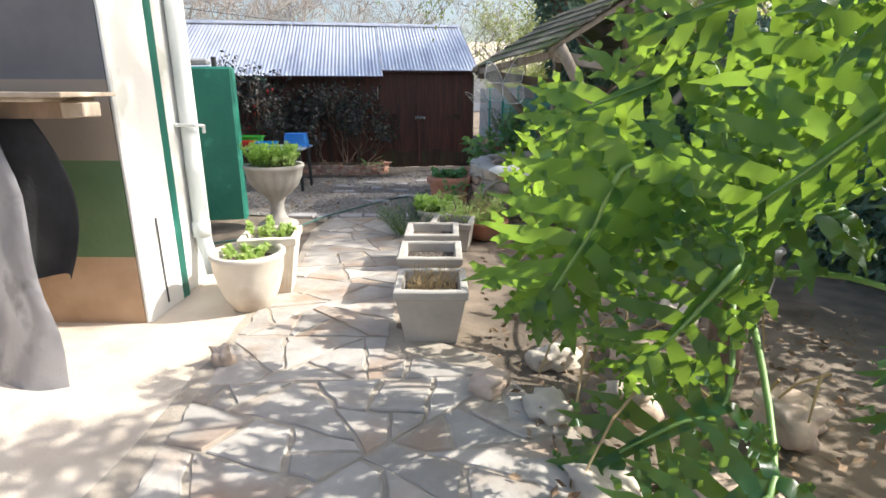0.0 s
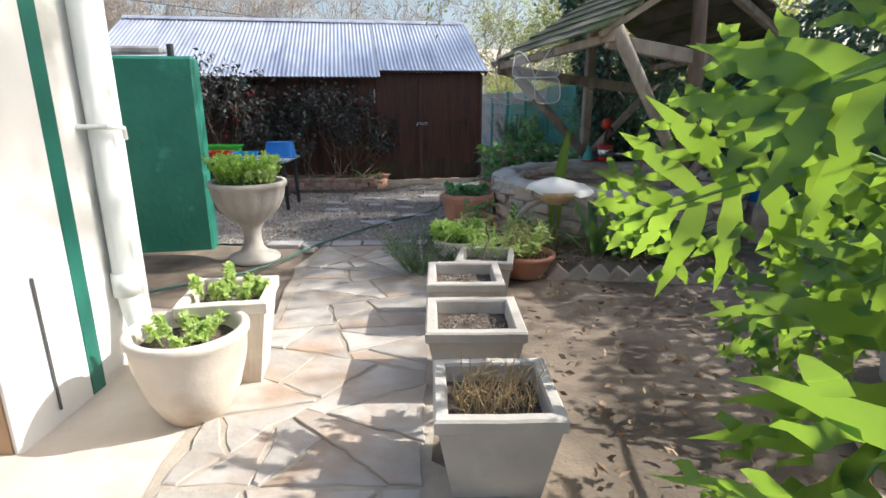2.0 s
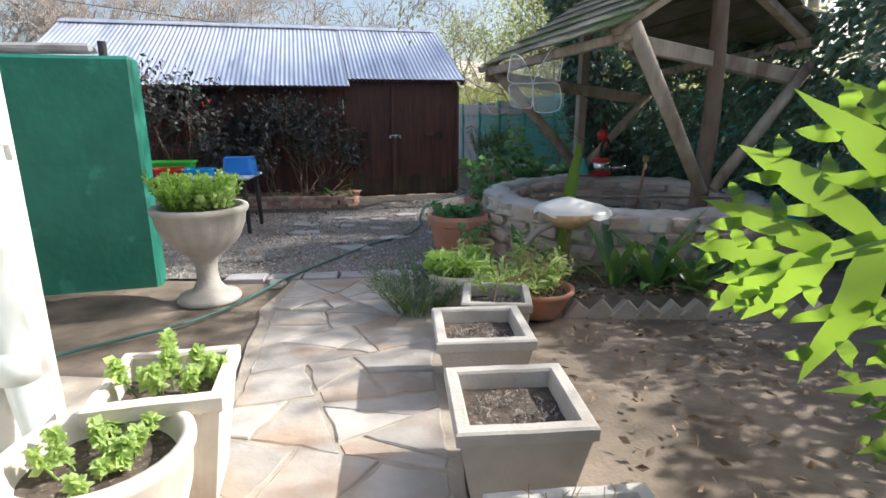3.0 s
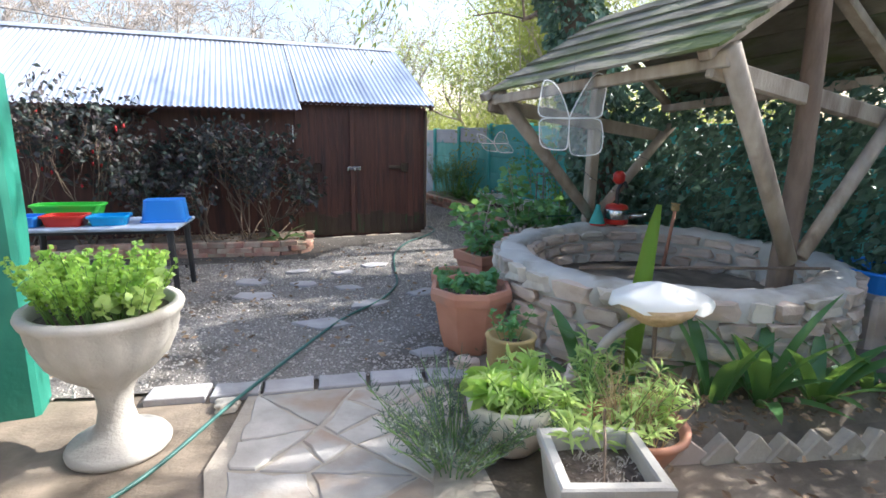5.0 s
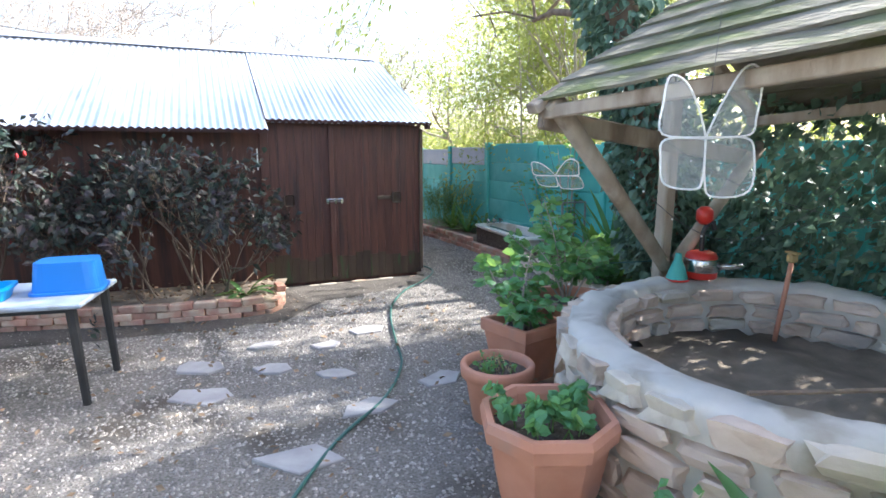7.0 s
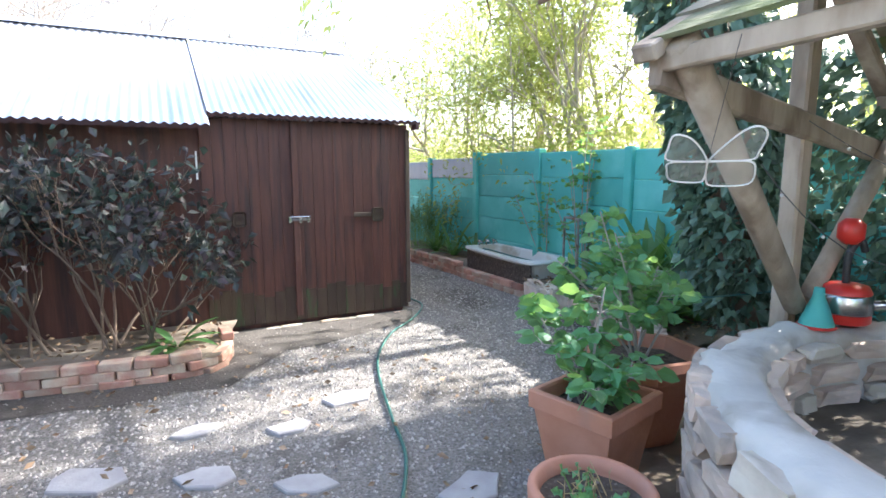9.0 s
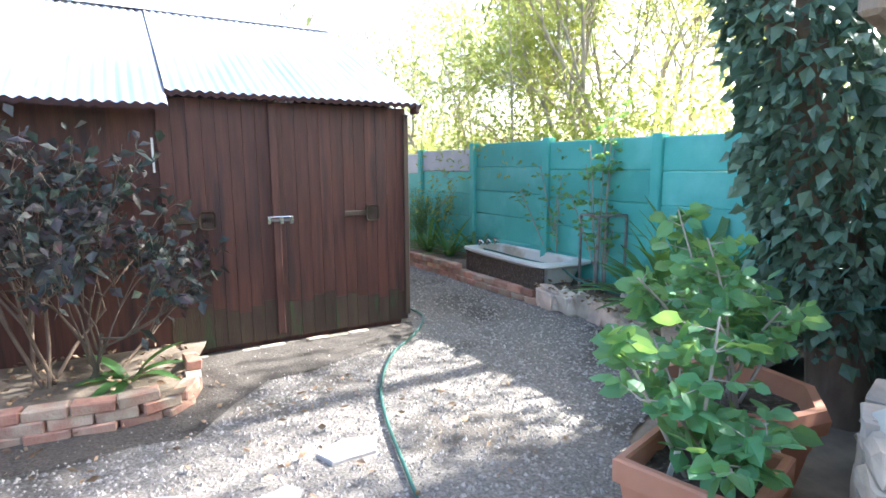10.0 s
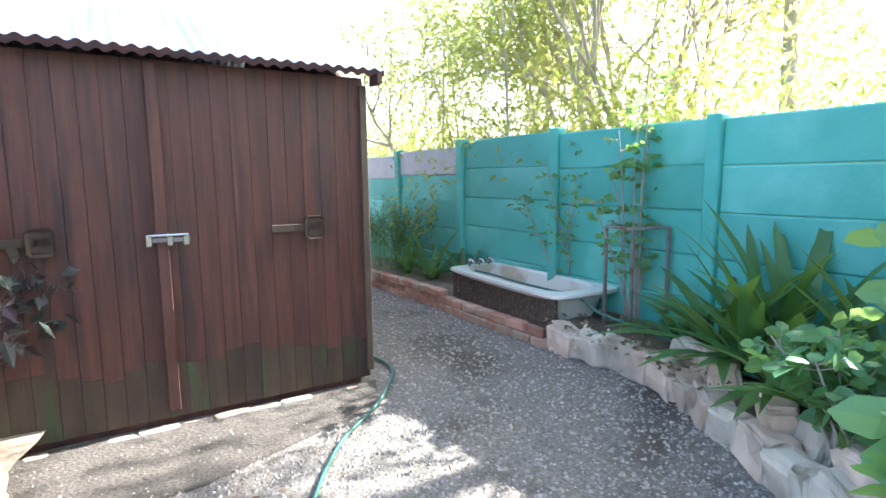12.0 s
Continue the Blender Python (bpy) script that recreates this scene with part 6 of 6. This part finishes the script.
# ---------------------------------------------------------------- trees
def ivy_tree():
    t = thing("ivy_tree", "old leaning tree trunk thickly clad in dark ivy", "tree", (3.06, 8.98, 0.0))
    line = smooth_line([(0.02, 0, -0.1), (-0.04, 0.03, 0.55), (-0.18, 0.15, 1.5), (-0.40, 0.3, 2.6), (-0.72, 0.6, 3.8)], 6)
    bm = bmesh.new()
    tube(bm, line, [0.19 - 0.06 * k / len(line) for k in range(len(line))], 14)
    r = random.Random(17)
    tips = []
    for u, d, ln in ((0.95, (0.6, 0.8, 0.7), 1.4), (0.95, (-0.5, 1.0, 0.8), 1.4), (1.0, (0.1, 0.9, 0.9), 1.5), (1.0, (0.9, 0.2, 1.0), 1.5), (0.8, (0.2, 1.3, 0.4), 1.5), (0.9, (-0.9, 0.3, 0.9), 1.2)):
        limbs(bm, line[int(u * (len(line) - 1))], Vector(d).normalized(), ln, 0.07, 4, r, tips, 0.5, 0.12, 8, 0.68)
    part("trunk", bm, "bark", t, "rough grey-brown bark", True)
    places = []
    for k in range(5200):
        u = r.uniform(0.27, 0.98)
        p = line[int(u * (len(line) - 1))]
        a = r.uniform(0, math.tau)
        rad = 0.21 + 0.14 * r.random() * (1.2 if u > 0.3 else 0.5) + 0.1 * noise.noise((u * 9, a, 0))
        d = Vector((math.cos(a), math.sin(a), 0.1))
        places.append((p + d * rad + Vector((0, 0, r.uniform(-0.2, 0.2))), d + Vector((0, 0, -0.8))))
    ob = new("ivy", leaf_mesh("ivy", "leaf_ivy", places, 0.085, 0.075, 0.25, 0.25, 5))
    ob.parent = t
    tagged(ob, "dense dark green ivy leaves")
    places = []
    for p, d in tips:
        for _ in range(7):
            places.append((p + Vector([r.gauss(0, 0.16) for _ in range(3)]), d))
    ob = new("crown", leaf_mesh("crown", "leaf_tree", places, 0.09, 0.035, 0.3, 0.2, 6))
    ob.parent = t


ivy_tree()
hedge = []
rh = random.Random(41)
# below y = 3 the ivy is out of view, added to shade the philodendron's soil
for k in range(22000):
    y = rh.uniform(-0.8, 9.0)
    depth = abs(rh.gauss(0, 0.22))
    z = rh.uniform(0.15, 2.35 + 0.3 * noise.noise((y * 1.5, 0, 2)))
    x = 4.45 - 0.16 * (y - 6) - 0.62 + 0.12 * noise.noise((y * 2, z * 2, 0)) - depth * 0.4
    hedge.append(((x, y, z), (-1, rh.gauss(0, 0.6), rh.gauss(-0.4, 0.5))))
me = leaf_mesh("ivy_hedge", "leaf_ivy", hedge, 0.10, 0.07, 0.25, 0.2, 19)
tagged(new("ivy_hedge", me), "dense dark ivy covering the fence behind the well, carried on unseen for shade", "foliage", kind="stuff")
GREEN = "sunlit yellow-green tree with fine leaves behind the fence"
# the trees with y under 9 are added to dapple the yard with shade
for i, (x, y, h, dep, n, ln) in enumerate((
        (4.6, 13.9, 5.2, 5, 7, 0.10), (5.2, 16.5, 6.5, 5, 7, 0.10), (3.6, 18.2, 6.0, 5, 7, 0.10), (6.6, 14.4, 6.5, 5, 7, 0.11), (7.6, 15.6, 7.0, 5, 7, 0.11), (2.6, 20.5, 6.0, 5, 7, 0.11),
        (5.4, 20.0, 7.0, 5, 5, 0.12), (5.6, 8.0, 4.6, 5, 6, 0.10), (6.2, 8.3, 6.0, 5, 7, 0.11), (5.8, 1.1, 3.6, 5, 4, 0.09), (5.0, 13.6, 5.2, 5, 10, 0.14), (6.8, 14.8, 6.8, 5, 10, 0.14), (5.9, 14.5, 6.0, 5, 9, 0.13),
        (6.9, 7.7, 7.2, 5, 4, 0.13), (8.3, 8.1, 8.6, 5, 5, 0.17), (9.0, 16.4, 9.5, 5, 10, 0.17))):
    plant("tree", (x, y, 0), h, 120 + i, "leaf_tree", "bark_pale", GREEN, "tree", dep, 0.075, n, ln, 0.035 if ln < 0.15 else 0.06, 0.30, 1, 0.42, 0.12, scatter=0.2 if ln < 0.15 else 0.3, group="trees beyond the fence")
# high crowns above the view, added so that their shade falls on the yard
for i, (x, y, lift, h) in enumerate(((6.4, 12.75, 2.6, 5.4), (7.4, 11.4, 4.7, 5.2), (7.4, 7.9, 4.4, 5.6), (7.0, 6.45, 4.8, 6.0), (7.6, 10.2, 5.3, 4.8))):
    t, _ = plant("shade_tree", (x, y, lift), h, 210 + i, "leaf_tree", "bark_pale", "tall tree behind the fence, its high leafy crown added to shade the yard", "tree", 5, 0.09, 8, 0.15, 0.055, 0.28, 1, 0.42, 0.12, scatter=0.28, group="tall trees beyond the fence")
    part("lower_trunk", tube(bmesh.new(), [(0.1, 0.05, -lift - 0.1), (0.05, 0.0, -lift * 0.5), (0, 0, 0)], [0.14, 0.11, 0.088], 9), "bark_pale", t, smooth=True)
r = random.Random(77)
for i in range(26):
    x, y = r.uniform(3.3, 6.0), r.uniform(13.5, 22)
    if x < 3.6 - 0.16 * (y - 11.16):
        continue
    t = thing("bamboo", "slender pale leaning bamboo cane with sparse leaves", "bamboo", (x, y, 0), group="bamboo thicket")
    h = r.uniform(3.5, 6)
    lx, ly = r.uniform(-0.6, 0.5), r.uniform(-0.5, 0.5)
    line = smooth_line([(0, 0, 0), (lx * 0.3, ly * 0.3, h * 0.5), (lx * 1.3, ly * 1.3, h)], 6)
    part("cane", tube(bmesh.new(), line, [0.026 - 0.018 * k / len(line) for k in range(len(line))], 6), "bark_pale", t, smooth=True)
    places = []
    for _ in range(260):
        p = line[r.randint(3, len(line) - 1)] + Vector([r.gauss(0, 0.28) for _ in range(3)])
        places.append((p, (r.gauss(0, 1), r.gauss(0, 1), -0.3)))
    ob = new("leaves", leaf_mesh("leaves", "leaf_tree", places, 0.14, 0.02, 0.3, 0.2, 300 + i))
    ob.parent = t
hedge = []
for k in range(17000):
    y = r.uniform(8.5, 24)
    x = 4.2 - 0.16 * (y - 11.16) + abs(r.gauss(0, 0.5))
    hedge.append(((x, y, 1.3 + abs(r.gauss(0, 0.65))), (r.gauss(0, 1), r.gauss(0, 1), r.gauss(0.2, 1))))
me = leaf_mesh("undergrowth", "leaf_tree", hedge, 0.13, 0.035, 0.3, 0.2, 9)
tagged(new("undergrowth", me), "tangled sunlit undergrowth behind the fence", "foliage", kind="stuff")
BARE = "bare grey leafless tree behind the shed"
for i, (x, y, h) in enumerate(((-2.6, 17.6, 6.2), (-3.6, 17.2, 5.4), (-4.8, 17.0, 6.0), (-6.2, 17.2, 5.6), (-7.6, 16.2, 6.4), (-1.2, 18.5, 5.8), (-9.5, 15.2, 5.6), (0.2, 19.5, 6.0), (-5.4, 19.5, 7.0), (-8.5, 18.0, 6.6), (-3.0, 20.5, 7.0), (-6.9, 15.4, 5.0))):
    plant("bare_tree", (x, y, 0), h * 1.25, 160 + i, None, "bark_pale", BARE, "tree", 7, 0.10, 0, 0.1, 0.03, 0.25, 1, 0.52, 0.08, thin=0.007, group="bare trees behind the shed")
for i, (x, y, h) in enumerate(((-8.5, 12.5, 5.5), (-6.0, 25.0, 5.0))):
    plant("tree", (x, y, 0), h, 180 + i, "leaf_bush", "bark", "dull olive tree beside the shed", "tree", 5, 0.08, 3, 0.09, 0.035, 0.3, 1, 0.45, 0.1, scatter=0.15)


def litter():
    q = random.Random(61)
    places = []
    for x0, x1, y0, y1, z, n in ((1.3, 2.9, 5.15, 5.75, 0.235, 520), (1.0, 3.6, 0.4, 3.0, 0.265, 900), (2.7, 3.4, 9.4, 13.0, 0.22, 420), (-3.5, -0.6, 10.5, 11.3, 0.17, 260), (1.0, 2.4, 3.0, 5.0, 0.20, 240), (-2.5, 1.4, 6.5, 10.8, 0.03, 420)):
        for _ in range(n):
            x, y = q.uniform(x0, x1), q.uniform(y0, y1)
            if math.hypot(x - WELL.x, y - WELL.y) < 1.36:
                continue
            lift = ground_z(y) + 0.022 if z < 0.1 or y < 5 else z
            places.append(((x, y, lift + q.uniform(0, 0.02)), (q.gauss(0, 1), q.gauss(0, 1), q.uniform(-0.05, 0.3))))
    ob = new("leaf_litter", leaf_mesh("leaf_litter", "dry_leaf", places, 0.055, 0.028, 0.0, 0.3, 14, 0.2))
    tagged(ob, "curled brown dead leaves strewn over soil and gravel", "leaf litter", kind="stuff")


litter()


# ---------------------------------------------------------------- what closes the place
def far_house():
    t = thing("neighbour_house", "pale far house with a tiled roof beyond the trees", "house", (3.2, 42, 0), 5)
    part("wall", box(bmesh.new(), (-6, 0, 0), (6, 7, 3.2), 0.02), "plaster_white", t)
    bm = bmesh.new()
    a = [bm.verts.new(p) for p in ((-6.4, -0.5, 3.1), (6.4, -0.5, 3.1), (6.4, 3.5, 5.2), (-6.4, 3.5, 5.2), (6.4, 7.5, 3.1), (-6.4, 7.5, 3.1))]
    bm.faces.new((a[0], a[1], a[2], a[3]))
    bm.faces.new((a[3], a[2], a[4], a[5]))
    part("roof", bm, "stone_grey", t)


far_house()
bm = bmesh.new()
box(bm, (-9, -4.2, 0), (7, -4.0, 2.6))
solo("wall_south", bm, "plaster_white", "plain white garden wall", "wall", kind="structure")
bm = bmesh.new()
tube(bm, [(-9, 13.2, 3.9), (-2.57, 14.0, 3.16), (0.9, 14.5, 3.16)], 0.007, 5)
solo("overhead_wire", bm, "wire", "thin twisted overhead wire above the shed ridge", "wire")
